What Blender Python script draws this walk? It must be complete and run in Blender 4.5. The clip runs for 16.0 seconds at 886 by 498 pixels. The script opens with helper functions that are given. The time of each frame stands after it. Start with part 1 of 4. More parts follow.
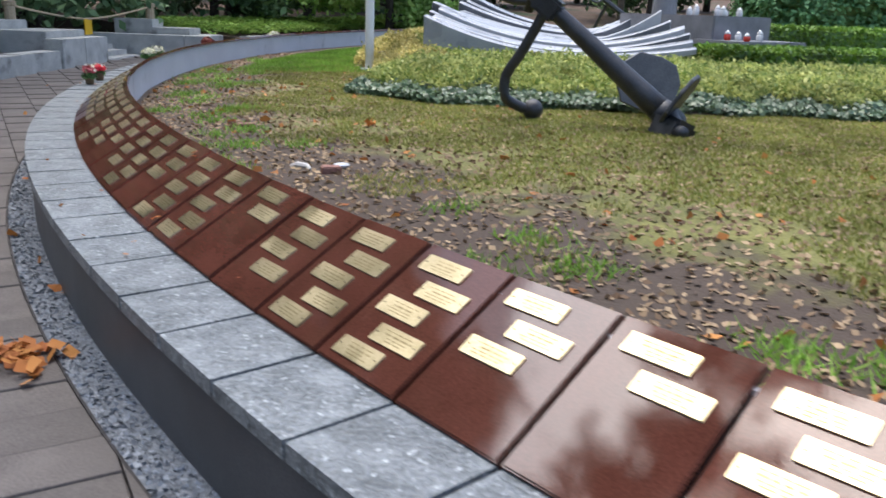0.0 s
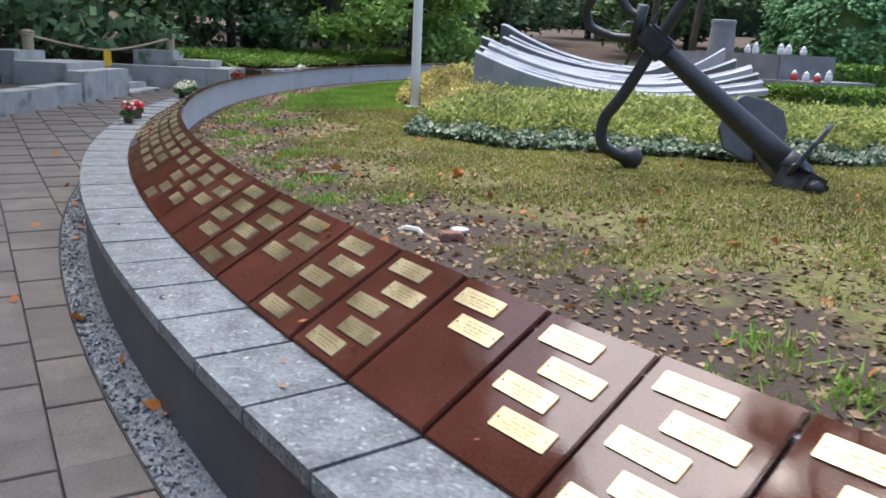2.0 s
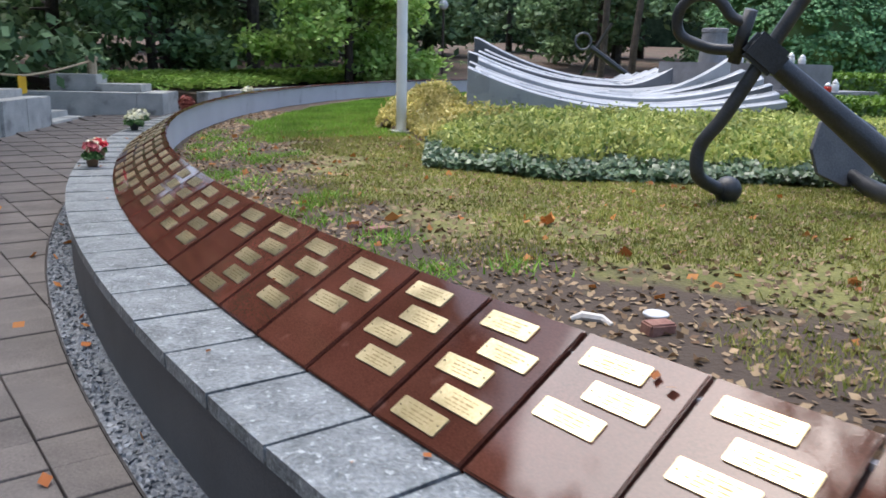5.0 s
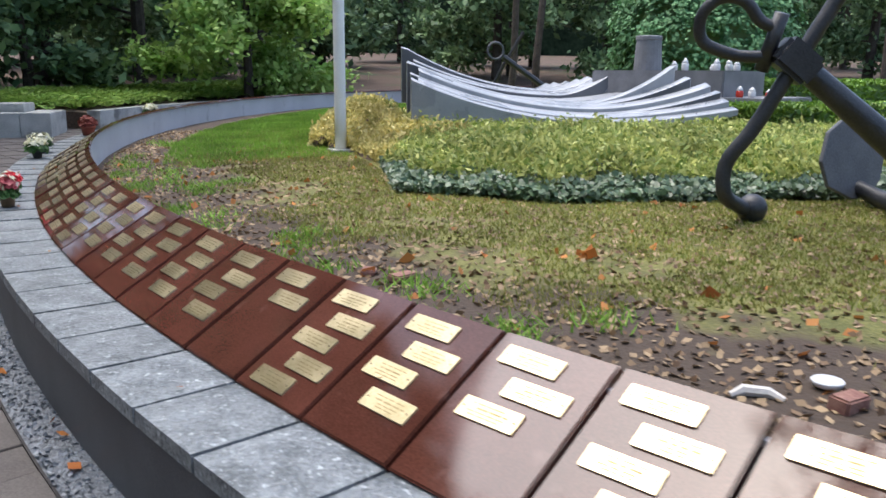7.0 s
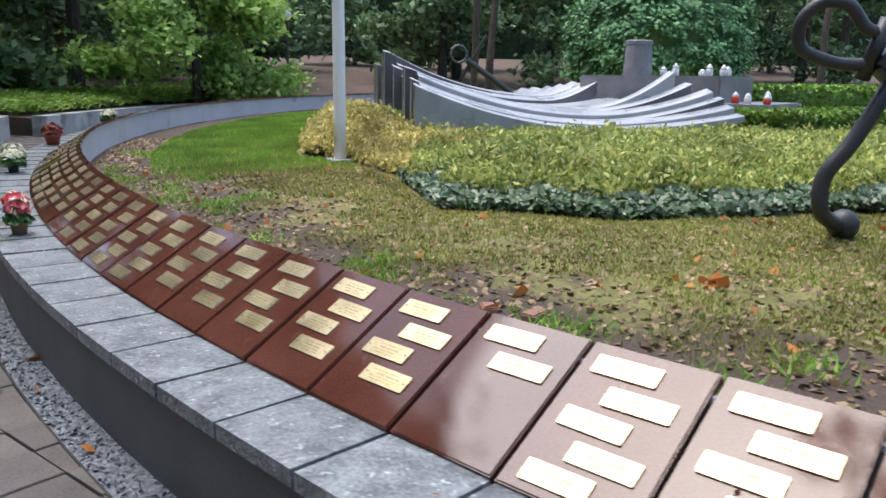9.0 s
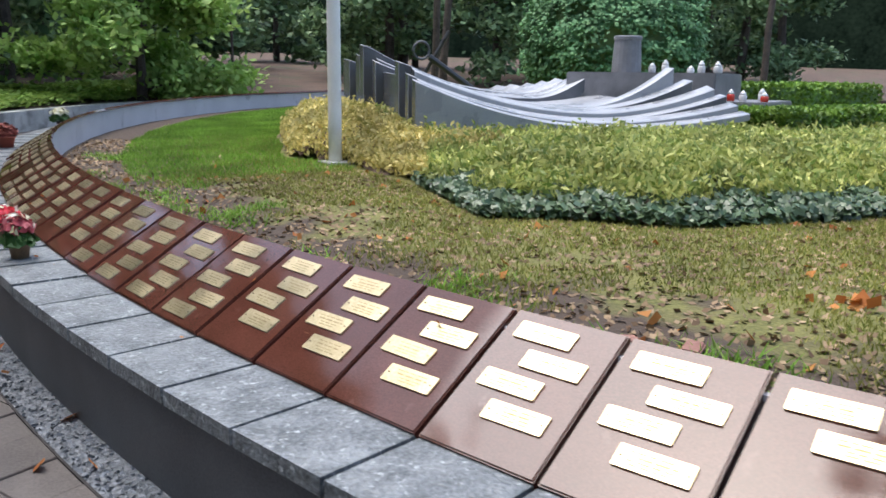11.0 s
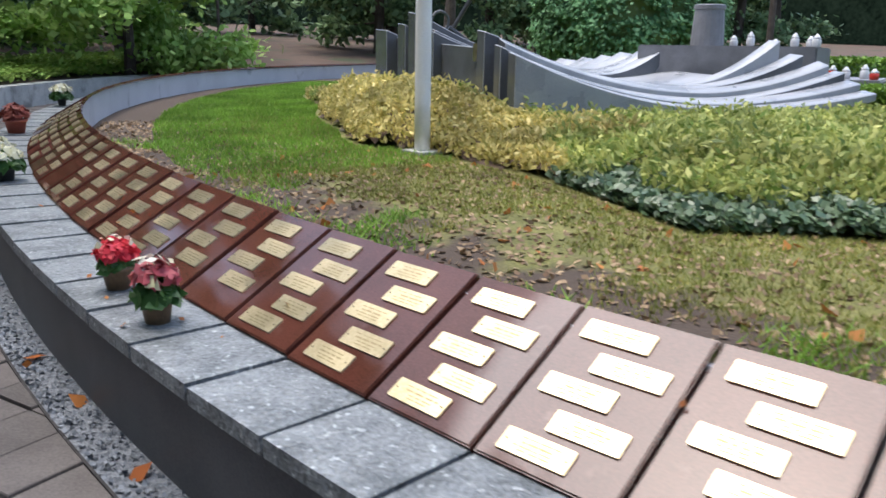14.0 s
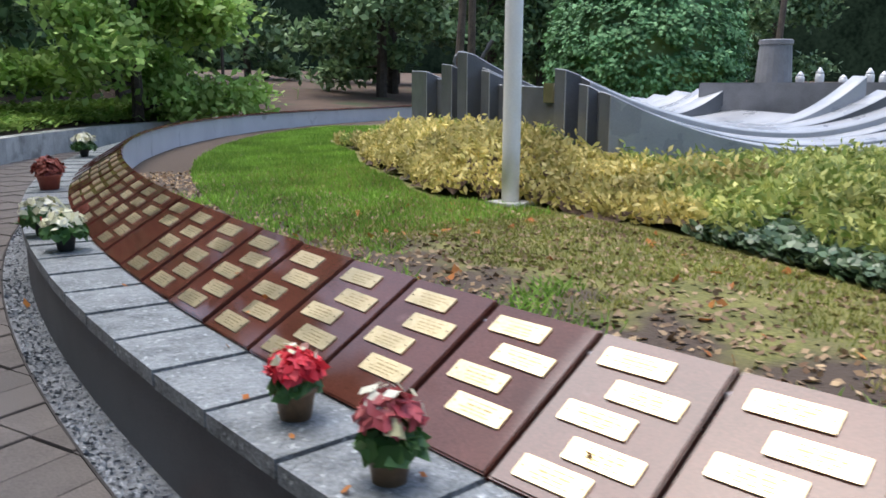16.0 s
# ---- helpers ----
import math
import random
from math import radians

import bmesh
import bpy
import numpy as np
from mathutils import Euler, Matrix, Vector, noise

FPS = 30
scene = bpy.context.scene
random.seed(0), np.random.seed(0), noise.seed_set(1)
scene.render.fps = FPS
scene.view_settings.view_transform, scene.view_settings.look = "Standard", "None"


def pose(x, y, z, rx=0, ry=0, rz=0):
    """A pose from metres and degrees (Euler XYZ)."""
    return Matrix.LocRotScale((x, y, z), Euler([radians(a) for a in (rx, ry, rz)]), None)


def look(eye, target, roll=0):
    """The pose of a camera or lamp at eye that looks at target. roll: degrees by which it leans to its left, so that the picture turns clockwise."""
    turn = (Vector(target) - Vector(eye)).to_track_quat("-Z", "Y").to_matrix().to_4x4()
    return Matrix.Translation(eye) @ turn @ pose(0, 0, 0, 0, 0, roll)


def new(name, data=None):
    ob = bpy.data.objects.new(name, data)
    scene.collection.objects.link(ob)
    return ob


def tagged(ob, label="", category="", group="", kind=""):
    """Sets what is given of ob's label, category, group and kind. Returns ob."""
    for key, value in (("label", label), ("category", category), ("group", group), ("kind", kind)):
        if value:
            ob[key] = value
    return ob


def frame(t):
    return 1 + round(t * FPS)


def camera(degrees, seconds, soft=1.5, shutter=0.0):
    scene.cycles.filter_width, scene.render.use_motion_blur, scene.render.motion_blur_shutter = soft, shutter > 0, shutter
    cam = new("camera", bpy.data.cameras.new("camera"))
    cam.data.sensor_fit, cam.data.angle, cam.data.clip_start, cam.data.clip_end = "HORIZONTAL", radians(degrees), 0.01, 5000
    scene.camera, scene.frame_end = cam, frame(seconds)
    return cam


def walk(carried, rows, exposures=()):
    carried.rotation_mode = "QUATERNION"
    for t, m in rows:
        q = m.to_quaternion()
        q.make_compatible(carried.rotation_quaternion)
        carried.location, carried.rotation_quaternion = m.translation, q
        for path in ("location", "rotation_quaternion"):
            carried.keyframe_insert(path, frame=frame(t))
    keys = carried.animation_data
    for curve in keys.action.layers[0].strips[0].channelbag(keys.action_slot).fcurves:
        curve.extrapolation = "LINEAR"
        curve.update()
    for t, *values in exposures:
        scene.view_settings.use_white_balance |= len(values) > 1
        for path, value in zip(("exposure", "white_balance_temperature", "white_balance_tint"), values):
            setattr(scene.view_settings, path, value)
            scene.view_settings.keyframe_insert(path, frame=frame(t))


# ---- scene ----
cam = camera(57.4, 16.0, soft=1.6, shutter=0.5)
PATH = [
    (0, (0.086, -0.352, 1.525), (0.048, 1.565, 0.958), 2.0),
    (0.5, (-0.158, -0.147, 1.548), (-0.242, 1.774, 0.996), 2.1),
    (1, (-0.385, 0.159, 1.504), (-0.496, 2.082, 0.968), 1.6),
    (1.5, (-0.568, 0.443, 1.489), (-0.686, 2.37, 0.969), 2.0),
    (2, (-0.817, 0.605, 1.521), (-0.845, 2.543, 1.028), 2.6),
    (2.5, (-1.005, 0.837, 1.523), (-0.996, 2.779, 1.044), 2.0),
    (3, (-1.206, 1.106, 1.493), (-1.19, 3.052, 1.031), 2.2),
    (3.5, (-1.451, 1.338, 1.518), (-1.376, 3.281, 1.046), 2.3),
    (4, (-1.632, 1.649, 1.501), (-1.543, 3.587, 1.017), 1.5),
    (4.2, (-1.721, 1.753, 1.496), (-1.629, 3.692, 1.017), 1.5),
    (6.5, (-2.672, 2.781, 1.513), (-2.222, 4.682, 1.086), 0.4),
    (7, (-2.826, 3.092, 1.502), (-2.357, 4.989, 1.078), 0.5),
    (7.5, (-3.064, 3.313, 1.509), (-2.53, 5.196, 1.099), 1.6),
    (8, (-3.255, 3.533, 1.506), (-2.651, 5.399, 1.113), 2.0),
    (8.5, (-3.419, 3.783, 1.511), (-2.826, 5.649, 1.102), 1.3),
    (9, (-3.666, 3.945, 1.526), (-3.021, 5.792, 1.109), 0.7),
    (9.5, (-3.822, 4.195, 1.502), (-3.143, 6.027, 1.076), 0.5),
    (9.7, (-3.856, 4.295, 1.506), (-3.196, 6.134, 1.079), 0.3),
    (11.8, (-4.483, 5.302, 1.474), (-3.57, 7.035, 1.073), 1.6),
    (12, (-4.529, 5.414, 1.489), (-3.602, 7.142, 1.091), 1.7),
    (12.5, (-4.593, 5.774, 1.468), (-3.659, 7.495, 1.062), 1.2),
    (13, (-4.707, 6.129, 1.451), (-3.817, 7.867, 1.018), 1.1),
    (13.5, (-4.848, 6.452, 1.461), (-3.94, 8.173, 0.997), 1.2),
    (14, (-4.91, 6.837, 1.448), (-4.026, 8.566, 0.971), 1.1),
    (14.5, (-5.026, 7.089, 1.44), (-4.148, 8.827, 0.983), 1.7),
    (15, (-5.14, 7.389, 1.454), (-4.227, 9.116, 1.026), 1.7),
    (15.5, (-5.184, 7.74, 1.443), (-4.277, 9.477, 1.042), 0.7),
    (16, (-5.318, 8.049, 1.42), (-4.393, 9.781, 1.042), 0.3),
]
walk(cam, [(t, look(eye, target, roll)) for t, eye, target, roll in PATH])

# ---- world and light ----
world = bpy.data.worlds.new("world")
scene.world = world
world.use_nodes = True
wn = world.node_tree.nodes
sky = wn.new("ShaderNodeTexSky")
sky.sky_type = "NISHITA"
sky.sun_disc = False
sky.sun_elevation = radians(74)
sky.sun_rotation = radians(-37)
sky.air_density, sky.dust_density, sky.ozone_density = 1.0, 3.0, 1.5
wn["Background"].inputs["Strength"].default_value = 0.15
world.node_tree.links.new(sky.outputs[0], wn["Background"].inputs["Color"])
sun = new("sun", bpy.data.lights.new("sun", "SUN"))
sun.data.energy, sun.data.angle, sun.data.color = 1.42, radians(50), (0.99, 0.985, 0.985)
sun.matrix_world = look((0, 0, 40), (6.2, -8.3, 0))
scene.view_settings.exposure = 1.32


# ---- materials ----
def mat(name, a, b, scale=8.0, rough=0.6, bump=0.2, fine=60.0, metal=0.0, spec=0.5, wear=None, vary=0.0, rough_b=None, detail=6.0, coat=0.0):
    """Two tones mixed by a coarse and a fine noise, with relief from the fine one."""
    m = bpy.data.materials.new(name)
    m.use_nodes = True
    n, l = m.node_tree.nodes, m.node_tree.links
    p = n["Principled BSDF"]
    co = n.new("ShaderNodeTexCoord")
    geo = n.new("ShaderNodeNewGeometry")

    def nz(s, d=detail):
        t = n.new("ShaderNodeTexNoise")
        t.inputs["Scale"].default_value, t.inputs["Detail"].default_value = s, d
        l.new(geo.outputs["Position"], t.inputs["Vector"])
        return t

    big, small = nz(scale), nz(fine, 3.0)
    add = n.new("ShaderNodeMath")
    add.operation = "ADD"
    l.new(big.outputs["Fac"], add.inputs[0])
    l.new(small.outputs["Fac"], add.inputs[1])
    ramp = n.new("ShaderNodeMapRange")
    ramp.inputs[1].default_value, ramp.inputs[2].default_value = 0.75, 1.25
    l.new(add.outputs[0], ramp.inputs[0])
    mix = n.new("ShaderNodeMix")
    mix.data_type = "RGBA"
    l.new(ramp.outputs[0], mix.inputs["Factor"])
    mix.inputs["A"].default_value, mix.inputs["B"].default_value = (*a, 1), (*b, 1)
    col = mix.outputs["Result"]
    if wear:
        w = nz(wear[1], 8.0)
        wr = n.new("ShaderNodeMapRange")
        wr.inputs[1].default_value, wr.inputs[2].default_value = wear[2], wear[2] + 0.12
        l.new(w.outputs["Fac"], wr.inputs[0])
        m2 = n.new("ShaderNodeMix")
        m2.data_type = "RGBA"
        l.new(wr.outputs[0], m2.inputs["Factor"])
        l.new(col, m2.inputs["A"])
        m2.inputs["B"].default_value = (*wear[0], 1)
        col = m2.outputs["Result"]
    if vary:
        oi = n.new("ShaderNodeObjectInfo")
        vr = n.new("ShaderNodeMapRange")
        vr.inputs[3].default_value, vr.inputs[4].default_value = 1 - vary, 1 + vary
        l.new(oi.outputs["Random"], vr.inputs[0])
        hs = n.new("ShaderNodeHueSaturation")
        l.new(vr.outputs[0], hs.inputs["Value"])
        l.new(col, hs.inputs["Color"])
        col = hs.outputs["Color"]
    l.new(col, p.inputs["Base Color"])
    p.inputs["Metallic"].default_value, p.inputs["Specular IOR Level"].default_value = metal, spec
    p.inputs["Coat Weight"].default_value, p.inputs["Coat Roughness"].default_value = coat, 0.04
    rr = n.new("ShaderNodeMapRange")
    rr.inputs[3].default_value, rr.inputs[4].default_value = rough, rough if rough_b is None else rough_b
    l.new(big.outputs["Fac"], rr.inputs[0])
    rr.inputs[1].default_value, rr.inputs[2].default_value = 0.4, 0.6
    l.new(rr.outputs[0], p.inputs["Roughness"])
    if bump:
        bp = n.new("ShaderNodeBump")
        bp.inputs["Strength"].default_value, bp.inputs["Distance"].default_value = bump, 0.01
        l.new(small.outputs["Fac"], bp.inputs["Height"])
        l.new(bp.outputs[0], p.inputs["Normal"])
    return m


def leaf_mat(name, a, b, rough=0.5, spec=0.3, thin=0.25):
    """Leaves: each loose leaf has a tone of its own between a and b; some light passes through."""
    m = bpy.data.materials.new(name)
    m.use_nodes = True
    n, l = m.node_tree.nodes, m.node_tree.links
    p = n["Principled BSDF"]
    geo = n.new("ShaderNodeNewGeometry")
    mix = n.new("ShaderNodeMix")
    mix.data_type = "RGBA"
    l.new(geo.outputs["Random Per Island"], mix.inputs["Factor"])
    mix.inputs["A"].default_value, mix.inputs["B"].default_value = (*a, 1), (*b, 1)
    t = n.new("ShaderNodeTexNoise")
    t.inputs["Scale"].default_value = 1.3
    l.new(geo.outputs["Position"], t.inputs["Vector"])
    vr = n.new("ShaderNodeMapRange")
    vr.inputs[1].default_value, vr.inputs[2].default_value, vr.inputs[3].default_value, vr.inputs[4].default_value = 0.3, 0.7, 0.65, 1.3
    l.new(t.outputs["Fac"], vr.inputs[0])
    hs = n.new("ShaderNodeHueSaturation")
    l.new(vr.outputs[0], hs.inputs["Value"])
    l.new(mix.outputs["Result"], hs.inputs["Color"])
    l.new(hs.outputs["Color"], p.inputs["Base Color"])
    p.inputs["Roughness"].default_value, p.inputs["Specular IOR Level"].default_value = rough, spec
    if thin:
        tr = n.new("ShaderNodeBsdfTranslucent")
        l.new(hs.outputs["Color"], tr.inputs["Color"])
        ms = n.new("ShaderNodeMixShader")
        ms.inputs[0].default_value = thin
        l.new(p.outputs[0], ms.inputs[1])
        l.new(tr.outputs[0], ms.inputs[2])
        l.new(ms.outputs[0], n["Material Output"].inputs["Surface"])
    return m


M_SLAB = mat("red_granite", (0.062, 0.021, 0.014), (0.115, 0.041, 0.029), 3.0, 0.02, 0.010, 160.0, spec=0.44, vary=0.12, rough_b=0.045, wear=((0.15, 0.075, 0.06), 9.0, 0.66))
M_BRASS = mat("brass", (0.46, 0.385, 0.22), (0.62, 0.53, 0.34), 6.0, 0.30, 0.03, 90.0, metal=0.9, vary=0.12, rough_b=0.42)
M_ENGRAVED = mat("engraved_brass", (0.26, 0.20, 0.10), (0.38, 0.31, 0.17), 20.0, 0.5, 0.0, metal=0.8)
M_SCREW = mat("screw", (0.1, 0.08, 0.05), (0.2, 0.16, 0.1), 20.0, 0.4, 0.0, metal=0.8)
M_COPING = mat("flamed_granite", (0.085, 0.096, 0.10), (0.255, 0.275, 0.285), 9.0, 0.42, 0.9, 60.0, spec=0.5, vary=0.08, wear=((0.50, 0.53, 0.54), 40.0, 0.6))
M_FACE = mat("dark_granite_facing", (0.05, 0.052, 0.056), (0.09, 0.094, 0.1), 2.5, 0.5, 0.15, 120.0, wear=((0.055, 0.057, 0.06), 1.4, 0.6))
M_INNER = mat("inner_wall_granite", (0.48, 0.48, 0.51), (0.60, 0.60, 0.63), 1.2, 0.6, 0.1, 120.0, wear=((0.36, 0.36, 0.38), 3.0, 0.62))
M_JOINT = mat("joint", (0.02, 0.018, 0.018), (0.05, 0.045, 0.045), 20.0, 0.9, 0.1)
M_GRAVEL = mat("gravel", (0.09, 0.10, 0.115), (0.25, 0.27, 0.295), 30.0, 0.7, 1.0, 70.0)
M_STONE = leaf_mat("chippings", (0.07, 0.08, 0.095), (0.30, 0.325, 0.355), 0.65, 0.4, 0.0)
M_PAVER = mat("paver", (0.07, 0.06, 0.055), (0.125, 0.109, 0.10), 5.0, 0.7, 0.3, 90.0, vary=0.14, wear=((0.085, 0.075, 0.07), 1.2, 0.55))
M_PATH = mat("path_ground", (0.12, 0.105, 0.095), (0.2, 0.18, 0.165), 1.5, 0.8, 0.4, 40.0)
M_WALLSTONE = mat("pale_concrete", (0.30, 0.30, 0.285), (0.50, 0.50, 0.47), 3.0, 0.75, 0.3, 60.0, wear=((0.20, 0.20, 0.185), 2.4, 0.56), vary=0.1)
M_IRON = mat("black_painted_iron", (0.012, 0.013, 0.016), (0.032, 0.034, 0.04), 6.0, 0.36, 0.25, 70.0, spec=0.6, rough_b=0.5)
M_PALM = mat("grey_painted_iron", (0.055, 0.058, 0.068), (0.10, 0.104, 0.115), 5.0, 0.5, 0.2, 60.0)
M_POLE = mat("white_paint", (0.78, 0.78, 0.77), (0.86, 0.86, 0.85), 4.0, 0.4, 0.05, 60.0, wear=((0.4, 0.4, 0.38), 6.0, 0.68))
M_BOOK = mat("grey_granite", (0.25, 0.265, 0.29), (0.37, 0.385, 0.41), 2.0, 0.26, 0.08, 140.0, spec=0.6, rough_b=0.4)
# darker copy of the book's granite: shade of upright polished faces put into colour
M_BOOKSHADE = mat("polished_shaded_granite", (0.075, 0.08, 0.092), (0.13, 0.138, 0.155), 2.0, 0.22, 0.04, 140.0, spec=0.6)
M_TOMB = mat("tomb_granite", (0.14, 0.14, 0.15), (0.24, 0.24, 0.255), 4.0, 0.4, 0.1, 120.0)
M_BARK = mat("bark", (0.035, 0.026, 0.02), (0.09, 0.07, 0.055), 5.0, 0.9, 0.8, 25.0)
M_EARTH = mat("forest_floor", (0.055, 0.035, 0.025), (0.13, 0.085, 0.06), 1.2, 0.95, 0.6, 25.0, wear=((0.04, 0.06, 0.025), 0.6, 0.55))
M_GLASS = mat("lantern_glass", (0.48, 0.49, 0.50), (0.66, 0.66, 0.66), 12.0, 0.2, 0.0)
M_REDGLASS = mat("red_glass", (0.42, 0.03, 0.02), (0.55, 0.05, 0.03), 12.0, 0.2, 0.0)
M_TERRA = mat("terracotta", (0.3, 0.07, 0.045), (0.38, 0.1, 0.06), 8.0, 0.6, 0.1)
M_POT = mat("brown_pot", (0.16, 0.10, 0.055), (0.24, 0.16, 0.09), 8.0, 0.55, 0.1)
M_DARKPOT = mat("dark_plastic_pot", (0.03, 0.035, 0.03), (0.06, 0.06, 0.055), 8.0, 0.5, 0.1)
M_YELLOW = mat("yellow_sign", (0.75, 0.42, 0.02), (0.8, 0.48, 0.03), 8.0, 0.5, 0.0)
M_ROPE = mat("rope", (0.35, 0.27, 0.17), (0.5, 0.4, 0.27), 30.0, 0.9, 0.3)
M_BRICK = mat("broken_brick", (0.2, 0.09, 0.07), (0.3, 0.16, 0.12), 12.0, 0.9, 0.4)
M_SHARD = mat("pale_shard", (0.5, 0.47, 0.43), (0.66, 0.62, 0.57), 12.0, 0.6, 0.2)
M_ROAD = mat("asphalt_road", (0.16, 0.155, 0.155), (0.22, 0.215, 0.215), 1.0, 0.85, 0.2)
M_IVY = leaf_mat("ivy_leaf", (0.035, 0.075, 0.03), (0.13, 0.19, 0.095), 0.35, 0.5, 0.1)
M_BUSH = leaf_mat("yellow_green_leaf", (0.13, 0.21, 0.035), (0.58, 0.58, 0.19), 0.5, 0.3, 0.3)
M_GOLD = leaf_mat("gold_leaf", (0.30, 0.28, 0.06), (0.76, 0.64, 0.26), 0.5, 0.3, 0.3)
M_HEDGE = leaf_mat("box_leaf", (0.07, 0.16, 0.02), (0.24, 0.38, 0.06), 0.5, 0.3, 0.2)
M_WOOD = leaf_mat("wood_leaf", (0.05, 0.105, 0.045), (0.25, 0.37, 0.17), 0.55, 0.25, 0.2)
M_WOODLIGHT = leaf_mat("light_wood_leaf", (0.20, 0.36, 0.07), (0.46, 0.62, 0.20), 0.55, 0.25, 0.3)
M_CYPRESS = leaf_mat("cypress_leaf", (0.08, 0.21, 0.085), (0.22, 0.40, 0.19), 0.6, 0.2, 0.15)
M_FERN = leaf_mat("fern_leaf", (0.14, 0.27, 0.045), (0.34, 0.48, 0.12), 0.55, 0.25, 0.3)
M_GRASS = leaf_mat("grass_blade", (0.14, 0.19, 0.03), (0.38, 0.35, 0.11), 0.6, 0.2, 0.3)
M_LUSH = leaf_mat("lush_grass_blade", (0.11, 0.25, 0.025), (0.27, 0.44, 0.075), 0.6, 0.2, 0.3)
M_LITTER = leaf_mat("fallen_leaf", (0.11, 0.06, 0.03), (0.40, 0.29, 0.17), 0.7, 0.3, 0.1)
M_ORANGE = leaf_mat("orange_leaf", (0.34, 0.10, 0.025), (0.5, 0.22, 0.06), 0.7, 0.3, 0.2)
M_REDFLOWER = leaf_mat("red_petal", (0.5, 0.01, 0.03), (0.72, 0.08, 0.1), 0.5, 0.3, 0.2)
M_PINK = leaf_mat("pink_bract", (0.4, 0.05, 0.07), (0.6, 0.2, 0.2), 0.5, 0.3, 0.2)
M_CREAM = leaf_mat("cream_petal", (0.62, 0.6, 0.36), (0.8, 0.8, 0.7), 0.5, 0.3, 0.2)
M_RUST = leaf_mat("rust_petal", (0.2, 0.03, 0.02), (0.36, 0.09, 0.06), 0.6, 0.3, 0.1)
M_GREEN = leaf_mat("pot_leaf", (0.04, 0.11, 0.025), (0.11, 0.22, 0.06), 0.45, 0.4, 0.2)


def lawn_mat():
    """Short worn turf: bare soil near the wall and in patches, dry turf, and lush green further on."""
    m = mat("lawn_ground", (0.085, 0.088, 0.022), (0.195, 0.185, 0.055), 2.4, 0.95, 0.8, 45.0)
    n, l = m.node_tree.nodes, m.node_tree.links
    p = n["Principled BSDF"]
    base = p.inputs["Base Color"].links[0].from_socket
    at = n.new("ShaderNodeAttribute")
    at.attribute_name = "soil"
    geo = n.new("ShaderNodeNewGeometry")
    t = n.new("ShaderNodeTexNoise")
    t.inputs["Scale"].default_value, t.inputs["Detail"].default_value = 2.2, 8.0
    l.new(geo.outputs["Position"], t.inputs["Vector"])
    add = n.new("ShaderNodeMath")
    l.new(at.outputs["Fac"], add.inputs[0])
    l.new(t.outputs["Fac"], add.inputs[1])
    r = n.new("ShaderNodeMapRange")
    r.inputs[1].default_value, r.inputs[2].default_value = 0.92, 1.12
    l.new(add.outputs[0], r.inputs[0])
    mix = n.new("ShaderNodeMix")
    mix.data_type = "RGBA"
    l.new(r.outputs[0], mix.inputs["Factor"])
    l.new(base, mix.inputs["A"])
    mix.inputs["B"].default_value = (0.062, 0.043, 0.030, 1)
    l.new(mix.outputs["Result"], p.inputs["Base Color"])
    return m


M_LAWN = lawn_mat()


# ---- building helpers ----
GZ = 0.07                      # level of paving and gravel at the start
CX, CY = 14.0, 14.35           # centre of the round lawn
R_IN, R_OUT, R_COP = 18.50, 18.95, 19.27
A0, PITCH = -44.526, 1.2543    # first joint and the angle of one slab


def lift(y):
    """The site rises gently away from the start."""
    return 0.012 * max(0.0, y - 9.0) + 0.02 * max(0.0, y - 30.0)


def ring(r, a, z):
    x, y = CX - r * math.cos(radians(a)), CY + r * math.sin(radians(a))
    return Vector((x, y, z + lift(y)))


def link(name, bm, material, parent=None, label="", smooth=False):
    me = bpy.data.meshes.new(name)
    bm.to_mesh(me)
    bm.free()
    for m in material if isinstance(material, (list, tuple)) else (material,):
        me.materials.append(m)
    if smooth:
        me.polygons.foreach_set("use_smooth", [True] * len(me.polygons))
    ob = new(name, me)
    if parent:
        ob.parent = parent
    if label:
        ob["label"] = label
    return ob


def part(name, bm, material, parent, label="", smooth=False):
    return link(name, bm, material, parent, label, smooth)


def share(name, me, m, parent):
    ob = new(name, me)
    ob.parent = parent
    ob.matrix_basis = m
    return ob


def thing(name, label, category, group="", at=(0, 0, 0), kind=""):
    e = new(name)
    e.location = at
    return tagged(e, label, category, group, kind)


def box(bm, lo, hi, m=None, bevel=0.0):
    c = [(a + b) / 2 for a, b in zip(lo, hi)]
    s = [b - a for a, b in zip(lo, hi)]
    r = bmesh.ops.create_cube(bm, size=1.0, matrix=(m or Matrix()) @ Matrix.Translation(c) @ Matrix.Diagonal((*s, 1)))
    if bevel:
        es = list({e for v in r["verts"] for e in v.link_edges})
        bmesh.ops.bevel(bm, geom=es, offset=bevel, segments=2, affect="EDGES")
    return bm


